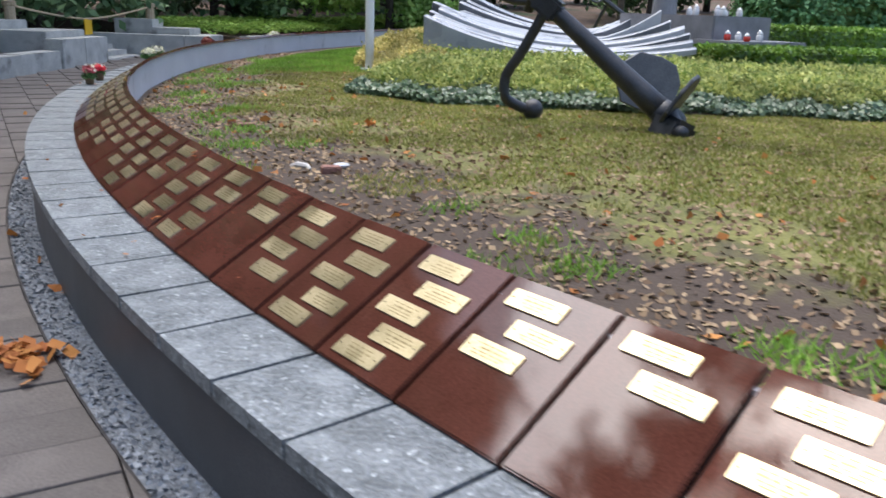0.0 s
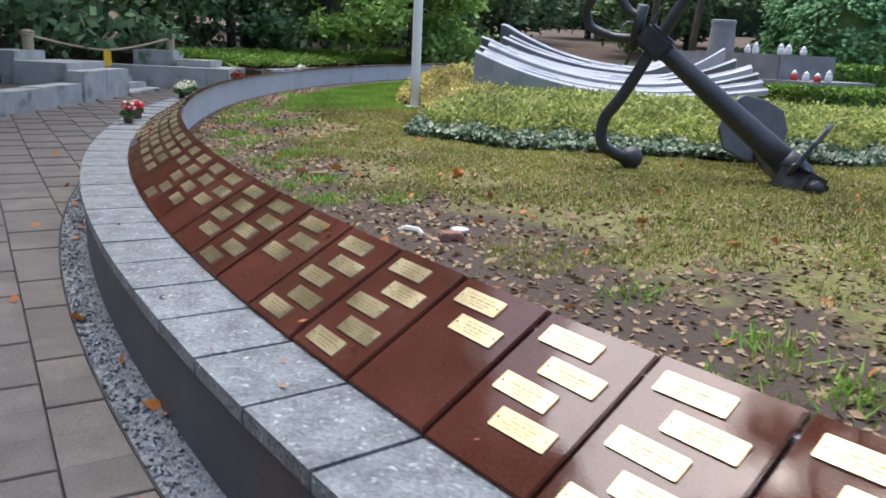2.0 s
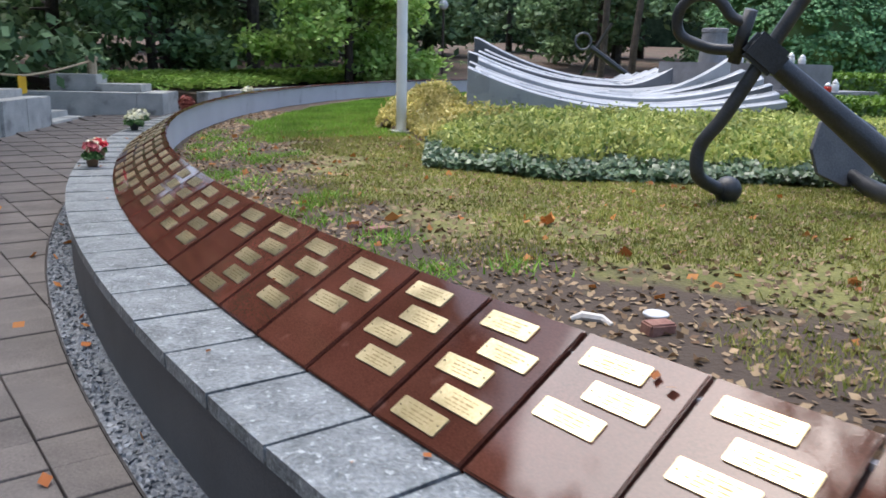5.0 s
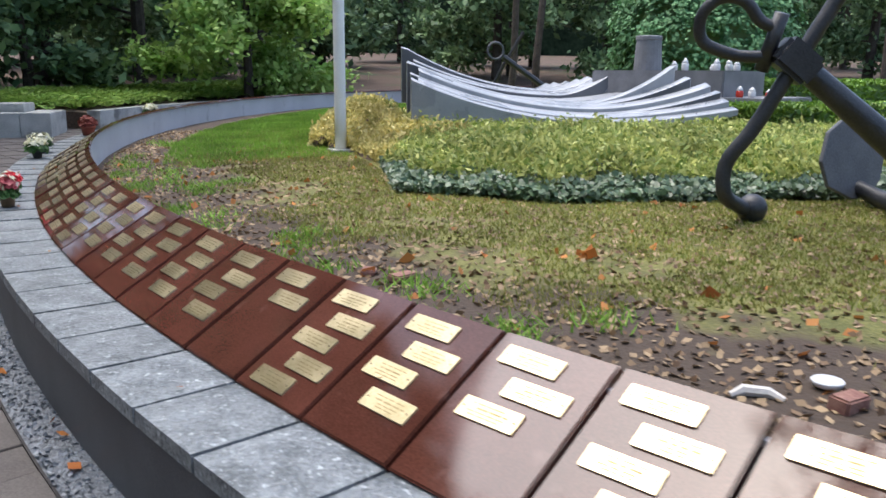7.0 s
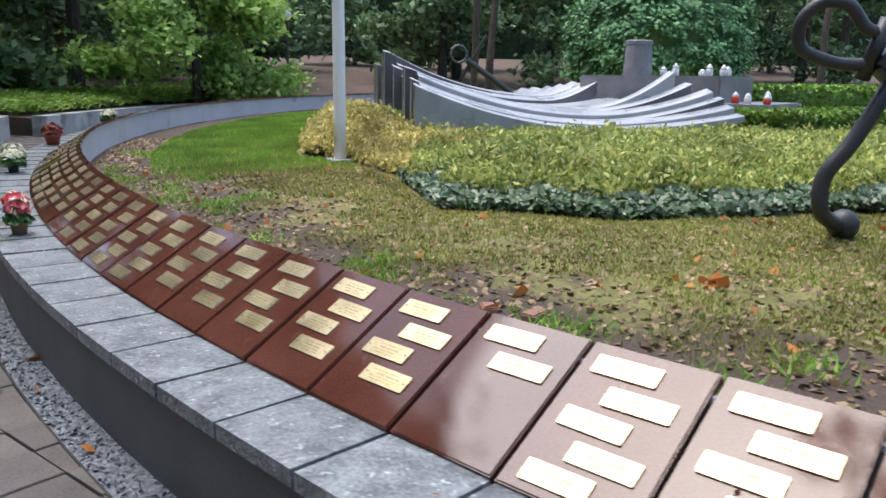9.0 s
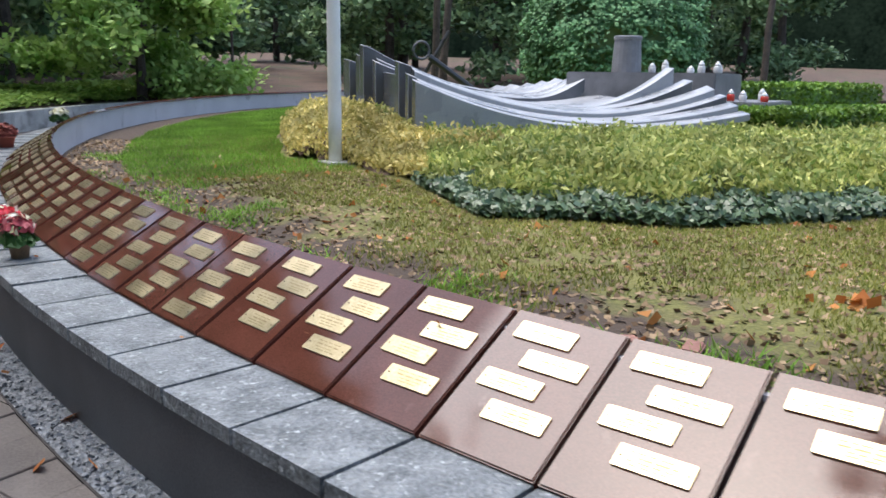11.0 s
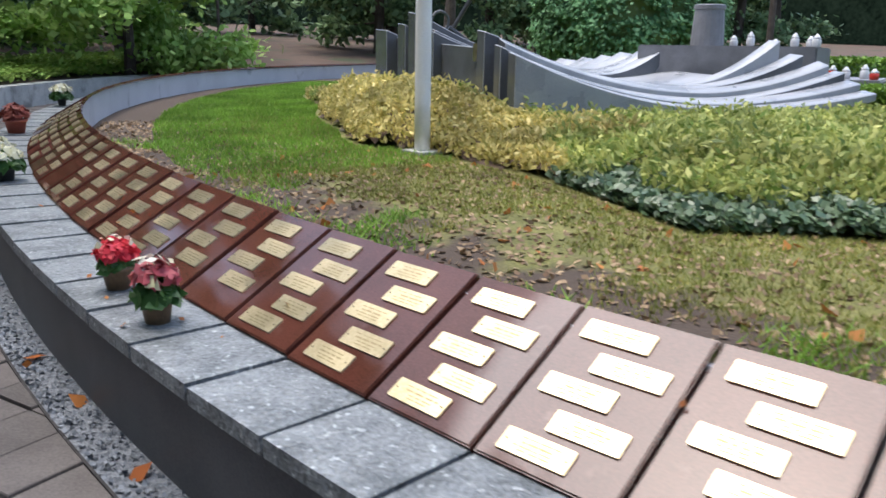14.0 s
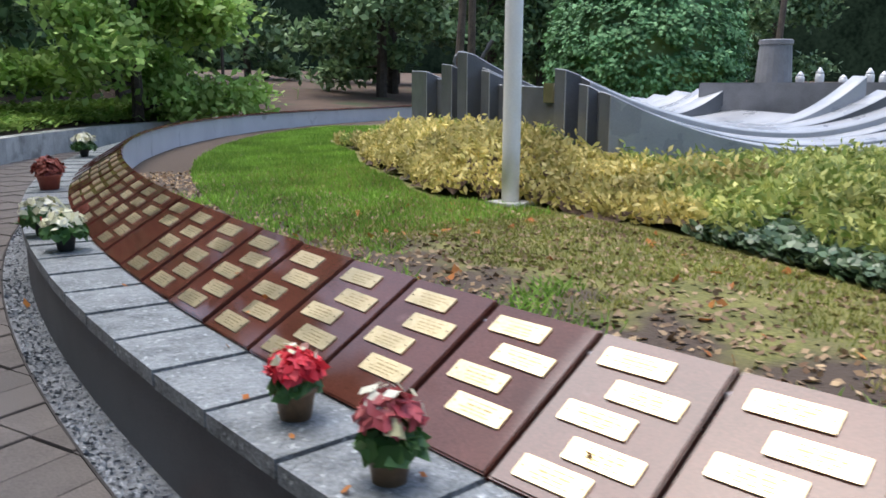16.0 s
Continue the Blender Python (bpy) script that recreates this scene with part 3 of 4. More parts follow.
# ---- anchor ----
def build_anchor():
    an = thing("anchor", "large black painted iron ship's anchor leaning on the lawn", "anchor")
    crown, head = Vector((2.06, 7.62, 0.60)), Vector((0.88, 8.04, 1.60))
    d = (head - crown).normalized()
    part("shank", tube(bmesh.new(), [crown - d * 0.05, crown + d * 0.35, crown + d * 0.9, head - d * 0.1, head + d * 0.14], [0.125, 0.115, 0.095, 0.08, 0.085], 14), M_IRON, an, smooth=True)
    low = Vector((0.47, 8.2, 0.78))
    up = head + (head - low).normalized() * 1.25
    stock = curve_pts([up, head + (up - head) * 0.5, head, head + (low - head) * 0.55, low + Vector((0.04, 0, 0.12)), low + Vector((0.04, 0.0, -0.10)), Vector((0.66, 8.24, 0.58)), Vector((0.78, 8.28, 0.54))], 8)
    part("stock", tube(bmesh.new(), stock, 0.054, 12), M_IRON, an, smooth=True)
    bm = bmesh.new()
    bmesh.ops.create_uvsphere(bm, u_segments=18, v_segments=12, radius=0.11, matrix=Matrix.Translation((0.81, 8.29, 0.545)))
    part("stock_ball", bm, M_IRON, an, "round iron ball end", smooth=True)
    bm = bmesh.new()
    bmesh.ops.create_uvsphere(bm, u_segments=14, v_segments=10, radius=0.11, matrix=Matrix.Translation(up))
    part("stock_ball", bm, M_IRON, an, smooth=True)
    bm = bmesh.new()
    rot = d.to_track_quat("Z", "Y").to_matrix().to_4x4()
    box(bm, (-0.11, -0.11, -0.14), (0.11, 0.11, 0.16), Matrix.Translation(head) @ rot, 0.03)
    part("stock_collar", bm, M_IRON, an, "thick squared collar")
    eye = head + d * 0.20
    out = (Vector((-0.60, 0.30, 0.16))).normalized()
    sidev = d.cross(out).normalized()
    upv = (d - out * d.dot(out)).normalized()
    c = eye + out * 0.02
    sh = curve_pts([c - upv * 0.10 + out * 0.0, c - upv * 0.13 + out * 0.12, c - upv * 0.14 + out * 0.24, c + out * 0.44 - upv * 0.10, c + out * 0.50 + upv * 0.06, c + out * 0.42 + upv * 0.20, c + out * 0.26 + upv * 0.22, c + out * 0.12 + upv * 0.12, c + out * 0.02 + upv * 0.10], 8)
    part("shackle", tube(bmesh.new(), sh, 0.042, 12), M_IRON, an, "heavy bow shackle", smooth=True)
    part("shackle_pin", tube(bmesh.new(), [c - upv * 0.20, c + upv * 0.20], 0.05, 12), M_IRON, an, smooth=True)
    # arms and palms at the crown
    far = curve_pts([crown, crown + Vector((0.10, 0.55, -0.10)), crown + Vector((0.14, 1.0, -0.06)), crown + Vector((0.10, 1.36, 0.05))], 8)
    part("arm", tube(bmesh.new(), far, [0.12 - 0.07 * i / (len(far) - 1) for i in range(len(far))], 12), M_IRON, an, smooth=True)
    near = curve_pts([crown, crown + Vector((0.03, -0.22, -0.10)), crown + Vector((0.06, -0.42, -0.10))], 8)
    part("arm", tube(bmesh.new(), near, [0.13 - 0.07 * i / (len(near) - 1) for i in range(len(near))], 12), M_IRON, an, smooth=True)

    def palm(m, w, h):
        bm = bmesh.new()
        prof = [(-0.32, -0.48), (0.1, -0.5), (0.36, -0.38), (0.5, -0.1), (0.5, 0.2), (0.34, 0.46), (0.05, 0.5), (-0.3, 0.44), (-0.48, 0.2), (-0.5, -0.2)]
        lo = [bm.verts.new(m @ Vector((a * w, b * h, -0.02))) for a, b in prof]
        hi = [bm.verts.new(m @ Vector((a * w, b * h, 0.02))) for a, b in prof]
        bm.faces.new(lo[::-1])
        bm.faces.new(hi)
        for k in range(len(prof)):
            bm.faces.new((lo[k], lo[(k + 1) % 10], hi[(k + 1) % 10], hi[k]))
        bmesh.ops.bevel(bm, geom=list(bm.edges), offset=0.008, segments=1, affect="EDGES")
        return bm

    part("palm", palm(pose(2.12, 8.86, 0.82, 78, 20, 8), 0.72, 0.64), M_PALM, an, "broad grey painted iron palm plate")
    px_, py_ = Vector((0.56, 0.0, 0.83)).normalized(), Vector((0.32, 0.93, -0.216)).normalized()
    blade = Matrix((px_, py_, px_.cross(py_))).transposed().to_4x4()
    blade.translation = (2.14, 7.52, 0.77)
    part("palm", palm(blade, 0.56, 0.46), M_IRON, an)
    part("crown_boss", tube(bmesh.new(), [crown - d * 0.20, crown - d * 0.12, crown + d * 0.06, crown + d * 0.16], [0.07, 0.125, 0.135, 0.11], 14), M_IRON, an, smooth=True)
    part("foot", box(bmesh.new(), (-0.14, -0.22, -0.12), (0.14, 0.16, 0.14), pose(2.06, 7.48, 0.48, 10, 20, 30), 0.04), M_IRON, an)
    return an


build_anchor()


# ---- open-book monument ----
def build_book():
    book = thing("book_monument", "grey granite monument of stacked sagging sheets like an open book", "monument")
    U, V = Vector((0.986, -0.165, 0)), Vector((0.17, 0.985, 0))
    origin = Vector((-0.65, 13.70, 0))

    def sheet(name, v0, v1, left, mid, tip, bottom, u0, u1, front, low=2.6, tilt=0.03):
        """One bowed sheet: high at its left end, lowest at `low`, curling up to its tip; polished ends and chosen
        fronts have shade painted in.
        """
        bm = bmesh.new()
        n = 30
        rows = []
        for i in range(n + 1):
            f = i / n
            u = u0 + (u1 - u0) * f
            if u < low:
                zt = mid + (left - mid) * (1 - max(u, 0) / low) ** 2.05
            else:
                zt = mid + (tip - mid) * ((u - low) / (u1 - low)) ** 1.8
            zb = min(bottom - 0.12 * math.sin(min(1, max(u, 0) / 4.4) * 3.1416), zt - 0.06)
            if f > 0.8:
                zb += (zt - 0.06 - zb) * ((f - 0.8) / 0.2) ** 1.5 * 0.75
            a, b = origin + U * u + V * v0, origin + U * u + V * v1
            rows.append([bm.verts.new((a.x, a.y, zb)), bm.verts.new((a.x, a.y, zt)), bm.verts.new((b.x, b.y, zt + tilt)), bm.verts.new((b.x, b.y, zb))])
        for p, q in zip(rows, rows[1:]):
            for k in range(4):
                face = bm.faces.new((p[k], q[k], q[(k + 1) % 4], p[(k + 1) % 4]))
                # upright fronts between sheets get the tone with shade painted in
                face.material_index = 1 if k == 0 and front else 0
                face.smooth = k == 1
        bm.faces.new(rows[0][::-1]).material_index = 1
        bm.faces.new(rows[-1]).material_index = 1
        bmesh.ops.recalc_face_normals(bm, faces=bm.faces)
        bmesh.ops.bevel(bm, geom=[e for e in bm.edges if e.calc_face_angle(0) > 0.9], offset=0.008, segments=1, affect="EDGES")
        part(name, bm, (M_BOOK, M_BOOKSHADE), book)

    sheet("cover", 0.0, 0.20, 1.42, 0.88, 1.06, 0.90, 0.0, 4.45, False)
    for v0, v1, left, mid, tip, u0, u1, tilt, front in ((0.20, 0.42, 1.45, 0.93, 1.16, 0.10, 4.40, 0.04, False), (0.42, 0.60, 1.50, 0.96, 1.28, 0.0, 4.36, 0.02, True), (0.60, 0.80, 1.59, 1.03, 1.36, 0.12, 4.28, 0.05, False),
                                                 (0.80, 1.04, 1.65, 1.08, 1.47, -0.04, 4.06, 0.02, True), (1.04, 1.26, 1.62, 1.10, 1.64, 0.10, 3.90, 0.01, False)):
        sheet("sheet", v0, v1, left, mid, tip, 0.88, u0, u1, front, tilt=tilt)
    sheet("middle_block", 1.26, 3.00, 1.54, 1.06, 1.18, 0.95, 0.16, 3.60, False, tilt=0.05)
    for v0, v1, left, mid, tip, u0, u1 in ((3.00, 3.28, 1.70, 1.16, 1.52, 0.04, 3.5), (3.28, 3.52, 1.78, 1.18, 1.48, 0.14, 3.4), (3.52, 3.90, 1.93, 1.22, 1.45, -0.06, 3.3), (3.90, 4.30, 1.86, 1.20, 1.40, 0.12, 3.2),
                                           (4.30, 4.75, 1.80, 1.18, 1.36, 0.0, 3.1), (4.75, 5.40, 1.66, 1.15, 1.33, 0.14, 3.0), (5.40, 6.20, 1.74, 1.15, 1.30, -0.02, 3.0)):
        sheet("sheet", v0, v1, left, mid, tip, 1.0, u0, u1, True)
    m = Matrix((U, V, Vector((0, 0, 1)))).transposed().to_4x4()
    m.translation = origin
    # dark tone paints the shaded gap below the sheets
    part("plinth", box(bmesh.new(), (0.45, 0.3, 0.3), (3.8, 5.6, 0.80), m, 0.02), M_BOOKSHADE, book, "recessed plinth with the shade under the sheets in its colour")
    part("inscription_plate", box(bmesh.new(), (0.135, 1.42, 1.33), (0.158, 1.66, 1.53), m, 0.004), M_BRASS, book, "small brass inscription plate")
    return book


build_book()

# ---- tomb with stele behind the book ----
tm = pose(4.35, 15.75, 0, 0, 0, -58)
tomb = thing("tomb", "grey granite block tomb with an upright stele", "tomb")
part("block", box(bmesh.new(), (-1.2, -0.75, 0.4), (1.2, 0.75, 1.58), tm, 0.02), M_TOMB, tomb)
part("ledge", box(bmesh.new(), (0.9, -0.95, 0.4), (2.0, 0.75, 1.18), tm, 0.02), M_TOMB, tomb)
part("stele", lathe(bmesh.new(), [(0.235, 1.58), (0.22, 1.85), (0.205, 2.07), (0.22, 2.08), (0.22, 2.13), (0.20, 2.14)], pose(3.80, 15.75, 0), 20), M_TOMB, tomb, "tapered round granite stele")


def lantern(x, y, z, h, glass, label):
    h *= 0.78
    o = thing("grave_lantern", label, "lantern", "grave lanterns")
    part("jar", lathe(bmesh.new(), [(0.05, 0), (0.058, 0.02), (0.058, h * 0.5), (0.045, h * 0.62)], pose(x, y, z), 12), glass, o, smooth=True)
    part("lid", lathe(bmesh.new(), [(0.05, h * 0.62), (0.05, h * 0.7), (0.03, h * 0.85), (0.012, h)], pose(x, y, z), 12), M_GLASS, o, "white cap", smooth=True)


for u, v, z, h, gl in ((0.0, -0.1, 1.58, 0.20, 0), (0.25, -0.2, 1.58, 0.26, 0), (0.5, 0.3, 1.58, 0.15, 0), (0.85, -0.3, 1.58, 0.24, 0), (1.0, 0.1, 1.58, 0.2, 0), (1.15, -0.5, 1.58, 0.22, 0),
                       (1.4, -0.6, 1.18, 0.22, 1), (1.55, -0.5, 1.18, 0.2, 0), (1.75, -0.2, 1.18, 0.24, 0), (1.9, -0.7, 1.18, 0.18, 1)):
    p = tm @ Vector((u, v, z))
    lantern(p.x, p.y, p.z, h, M_REDGLASS if gl else M_GLASS, "red glass grave lantern with white cap" if gl else "white glass grave lantern with cap")
part("slab_step", box(bmesh.new(), (1.9, -1.3, 0.4), (2.7, 0.3, 0.86), tm, 0.02), M_WALLSTONE, tomb, "pale stone step")


# ---- clipped hedges ----
def hedge(lo, hi, m, seed):
    h = thing("clipped_hedge", "square clipped bright green box hedge", "hedge", "clipped hedges", kind="stuff")
    part("inner_twigs", box(bmesh.new(), [a + 0.06 if k < 2 else a for k, a in enumerate(lo)], [b - 0.05 for b in hi], m), M_WOOD, h)
    r = np.random.default_rng(seed)
    n_ = int(5200 * (hi[0] - lo[0]) / 3)
    p = r.uniform(lo, hi, (n_, 3))
    f = r.integers(0, 3, n_)
    p[f == 0, 2] = hi[2] + r.normal(0, 0.015, (f == 0).sum())
    p[f == 1, 1] = lo[1] + r.normal(0, 0.015, (f == 1).sum())
    side = r.uniform(size=n_) < 0.5
    s2 = (f == 2)
    p[s2 & side, 0] = lo[0] + r.normal(0, 0.015, (s2 & side).sum())
    p[s2 & ~side, 2] = hi[2] + r.normal(0, 0.02, (s2 & ~side).sum())
    w = np.array([m @ Vector(q) for q in p])
    cloud("leaves", w, r.normal(0, 1, (n_, 3)) + np.array([0, -0.3, 0.7]), 0.06, M_HEDGE, h, "", 1.3, 0.25, r)


hm = pose(4.0, 12.65, 0, 0, 0, 5)
hedge((0, 0, 0.45), (7.0, 1.1, 1.10), hm, 31)
hedge((0.9, 2.6, 0.5), (6.0, 3.6, 1.42), hm, 32)


# ---- trees and woods ----
def trunk(bm, base, top, r0, r1, seed):
    r = random.Random(seed)
    b, t = Vector(base), Vector(top)
    pts = [b.lerp(t, k / 5) + Vector((r.uniform(-0.08, 0.08), r.uniform(-0.08, 0.08), 0)) * (k > 0) for k in range(6)]
    tube(bm, pts, [r0 + (r1 - r0) * k / 5 for k in range(6)], 8)
    return pts


def tree(x, y, h, spread, low, seed, material, leaves, size, label, name="tree"):
    r = np.random.default_rng(seed)
    z0 = min(lift(y), 1.6) + (0.5 if y > 24 else 0)
    t = thing(name, label, "tree", "woodland trees")
    bm = bmesh.new()
    pts = trunk(bm, (x, y, z0 - 0.6), (x + r.normal(0, 0.3), y + r.normal(0, 0.3), z0 + h * 0.9), 0.10 + h * 0.012, 0.04, seed)
    centres = []
    for k in range(16):
        f = low + (1 - low) * (k + r.uniform(0, 1)) / 16
        a = r.uniform(0, 6.283)
        reach = spread * (0.35 + 0.75 * math.sin(min(1.0, (1.05 - f) * 1.5 + 0.12) * 1.5708)) * r.uniform(0.55, 1.0)
        base = Vector((x, y, z0 + h * 0.88 * f))
        tip = base + Vector((math.cos(a) * reach, math.sin(a) * reach, reach * r.uniform(-0.25, 0.3)))
        tube(bm, [base, base.lerp(tip, 0.5) + Vector((0, 0, 0.12)), tip], [0.05, 0.03, 0.012], 5)
        for q in (0.45, 0.75, 1.0):
            centres.append(base.lerp(tip, q))
    part("trunk", bm, M_BARK, t, "dark bark trunk and limbs")
    c = np.array(centres)
    i = r.integers(0, len(c), leaves)
    pos = c[i] + r.normal(0, 1, (leaves, 3)) * np.array([0.34, 0.34, 0.22]) * spread * 0.42
    cloud("crown", pos, r.normal(0, 1, (leaves, 3)) + np.array([0, -0.2, 0.9]), size, material, t, "", 1.7, 0.3, r)
    return t


wr = random.Random(9)
dark = "tall woodland tree with dark green foliage"
# an inner row of wood-edge trees on an arc behind the wall, then a deeper row
for i in range(17):
    a = 14 + i * 7.0 + wr.uniform(-2, 2)
    R = 27.5 + wr.uniform(-1.5, 3)
    x, y = CX - R * math.cos(radians(a)), CY + R * math.sin(radians(a))
    if 55 < a < 70:
        R += 6
        x, y = CX - R * math.cos(radians(a)), CY + R * math.sin(radians(a))
    if math.hypot(x - 11.0, y - 26.0) < 6.5:
        continue
    tree(x, y, wr.uniform(12, 16), wr.uniform(2.8, 3.8), 0.08, 100 + i, M_WOOD, 8000, 0.21, dark)
for i in range(20):
    a = -70 + i * 10.0 + wr.uniform(-3, 3)
    R = 37 + wr.uniform(-2, 5)
    x, y = CX - R * math.cos(radians(a)), CY + R * math.sin(radians(a))
    tree(x, y, wr.uniform(11, 15), wr.uniform(3.2, 4.4), 0.10, 200 + i, M_WOOD, 4200, 0.30, dark)
tree(-2.6, 28.4, 5.6, 2.5, 0.03, 301, M_WOODLIGHT, 15000, 0.14, "fresh green leafy shrub tree at the wood's edge")
tree(-8.5, 28.0, 6.5, 2.6, 0.1, 302, M_WOOD, 6000, 0.18, dark)


# tall trees on the terrace beside the path: they shade it and stand mirrored in the polished slabs
for i, (x, y, h) in enumerate(((-12.5, 9.0, 19), (-14.5, 12.6, 21), (-12.3, 15.4, 19), (-14.0, 19.2, 22), (-12.2, 23.6, 20), (-17.0, 7.0, 20), (-16.5, 23.0, 19))):
    tree(x, y, h, 4.0, 0.28, 400 + i, M_WOOD, 8000, 0.30, dark)


def overhanging_tree():
    """A tree behind the start of the walk with one long limb over the path."""
    t = tree(-8.2, -3.4, 15, 3.6, 0.45, 420, M_WOOD, 6000, 0.18, "tall tree with a long leafy limb over the path")
    r = np.random.default_rng(421)
    bm = bmesh.new()
    limb = curve_pts([(-8.2, -3.4, 7.5), (-6.0, 0.2, 10.0), (-4.0, 3.2, 11.4), (-2.3, 5.4, 12.0)], 6)
    tube(bm, limb, [0.16 - 0.13 * k / (len(limb) - 1) for k in range(len(limb))], 7)
    ends = []
    for k in range(34):
        b = limb[r.integers(10, len(limb))]
        e = b + Vector((r.normal(0, 1.0), r.normal(0, 1.0), r.normal(0.1, 0.5)))
        tube(bm, [b, b.lerp(e, 0.5) + Vector((0, 0, 0.1)), e], [0.03, 0.02, 0.008], 5)
        ends += [b.lerp(e, 0.6), e]
    part("limb", bm, M_BARK, t)
    c = np.array(ends)
    pos = c[r.integers(0, len(c), 5200)] + r.normal(0, 0.26, (5200, 3))
    cloud("limb_leaves", pos, r.normal(0, 1, (5200, 3)) + np.array([0, 0, 0.9]), 0.17, M_WOOD, t, "", 1.5, 0.3, r)


overhanging_tree()


def cypress():
    t = thing("round_cypress", "broad rounded blue-green cypress with dense layered sprays", "tree")
    r = np.random.default_rng(77)
    cx, cy, cz = 11.6, 27.0, 2.6
    n_ = 1300
    v = r.normal(0, 1, (n_, 3))
    v /= np.linalg.norm(v, axis=1, keepdims=True)
    tuft = np.array([cx, cy, cz]) + v * np.array([2.75, 2.75, 3.0]) * r.uniform(0.88, 1.02, (n_, 1))
    k = 42
    pos = np.repeat(tuft, k, 0) + r.normal(0, 1, (n_ * k, 3)) * np.array([0.16, 0.16, 0.09])
    nn = np.repeat(v, k, 0) * 0.8 + np.array([0, 0, 0.7]) + r.normal(0, 0.35, (n_ * k, 3))
    bm = bmesh.new()
    trunk(bm, (cx, cy, -0.2), (cx, cy, 4.8), 0.22, 0.05, 5)
    part("trunk", bm, M_BARK, t)
    cloud("crown", pos, nn, 0.10, M_CYPRESS, t, "", 1.5, 0.3, r)
    bm = bmesh.new()
    bmesh.ops.create_icosphere(bm, subdivisions=3, radius=1.0, matrix=Matrix.Translation((cx, cy, cz)) @ Matrix.Diagonal((2.4, 2.4, 2.65, 1)))
    part("inner_mass", bm, M_WOOD, t)


cypress()

# bare thin trunks among the trees
for x, y, h, rr_, s in ((4.6, 25.5, 9, 0.11, 1), (7.4, 31.0, 10, 0.15, 2), (19.0, 33.0, 10, 0.24, 3), (22.5, 31.5, 9, 0.16, 4), (15.8, 33.0, 9, 0.12, 5)):
    t = thing("bare_trunk", "bare upright woodland tree trunk", "tree", "woodland trees")
    bm = bmesh.new()
    trunk(bm, (x, y, 0), (x + 0.4, y, h), rr_, rr_ * 0.6, s)
    part("trunk", bm, M_BARK, t)

# raised woodland floor behind the far wall, and the far wood as a backdrop
tagged(link("wood_bank", sweep([(21.6, -0.1), (21.6, 0.42), (25, 0.60), (30, 0.9), (60, 1.5), (60, -0.1)], 22, 150, 2.0), M_EARTH), "leaf covered woodland floor behind the low wall", "ground", kind="structure")
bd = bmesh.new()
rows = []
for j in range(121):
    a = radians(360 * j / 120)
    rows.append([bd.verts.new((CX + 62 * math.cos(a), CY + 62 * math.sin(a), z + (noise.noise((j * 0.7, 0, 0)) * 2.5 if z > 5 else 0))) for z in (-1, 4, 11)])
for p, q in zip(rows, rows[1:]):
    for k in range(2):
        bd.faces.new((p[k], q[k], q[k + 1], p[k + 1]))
# near-black tone puts the deep shade between far trees into the sheet's colour
M_BACK = mat("far_wood_shade", (0.008, 0.014, 0.008), (0.03, 0.045, 0.025), 0.5, 0.95, 0.0, 3.0, spec=0.0)
tagged(link("backdrop", bd, M_BACK), "distant woodland backdrop with its deep shade painted dark", "woodland", kind="structure")

# ferns behind the wall
r = np.random.default_rng(55)
fern = thing("fern_bed", "bright green ferns under the trees", "ferns", kind="stuff")
fp, fn = [], []
for i in range(380):
    a, R = r.uniform(21, 52), r.uniform(22.2, 25.0)
    c = ring(R, a, 0.42 + 0.06 * (R - 21.6))
    for k in range(9):
        ang = r.uniform(0, 6.283)
        L = r.uniform(0.55, 1.05)
        for s in np.linspace(0.1, 1, 9):
            fp.append((c.x + math.cos(ang) * L * s, c.y + math.sin(ang) * L * s, c.z + L * (0.9 * s - 0.75 * s * s)))
            fn.append((-math.cos(ang) * 0.4, -math.sin(ang) * 0.4, 1.0))
cloud("fronds", np.array(fp), np.array(fn) + r.normal(0, 0.2, (len(fp), 3)), 0.085, M_FERN, fern, "", 1.6, 0.2, r)

# road beyond the lawn
tagged(link("road", sweep([(27.0, 0.02), (32.0, 0.05), (32.0, 0.0), (27.0, 0.0)], 96, 175, 2.0), M_ROAD), "pale asphalt road beyond the lawn", "road", kind="structure")


# ---- low walls, piers and steps across the path ----
def blockwall(name, label, pieces, group=""):
    w = thing(name, label, "wall", group, kind="structure")
    for lo, hi in pieces:
        part("stone", box(bmesh.new(), lo, hi, None, 0.012), M_WALLSTONE, w)
    return w


blockwall("low_wall", "weathered pale stone low wall beside the path", [((-8.25 - 0.02 * i, 4.0 + 1.5 * i, -0.1), (-7.85 - 0.02 * i, 5.49 + 1.5 * i, 0.40 + 0.012 * i)) for i in range(8)])
pl = blockwall("pier_wall", "pale stone pier beside the steps", [((-8.35, 16.02, -0.1), (-7.95, 17.0, 0.70)), ((-8.35, 17.01, -0.1), (-7.95, 18.1, 0.70)), ((-9.4, 16.2, 0.2), (-8.36, 17.9, 0.84)), ((-10.2, 16.3, 0.2), (-9.41, 17.5, 1.02))], "piers")
pr = blockwall("pier_wall", "pale stone pier beside the steps", [((-7.0, 20.4, -0.1), (-6.45, 21.9, 0.68)), ((-9.6, 20.4, -0.1), (-7.01, 20.8, 0.68)), ((-8.0, 20.9, 0.3), (-7.02, 21.8, 0.84)), ((-9.0, 21.0, 0.3), (-8.01, 21.8, 1.04))], "piers")
steps = thing("stone_steps", "broad stone steps leading up from the path", "steps", kind="structure")
for i in range(4):
    part("step", box(bmesh.new(), (-9.9 - 0.33, 18.12, -0.1), (-8.0 - 0.34 * i, 20.08, 0.12 * (i + 1) + 0.08), None, 0.01), M_WALLSTONE, steps)
bm = bmesh.new()
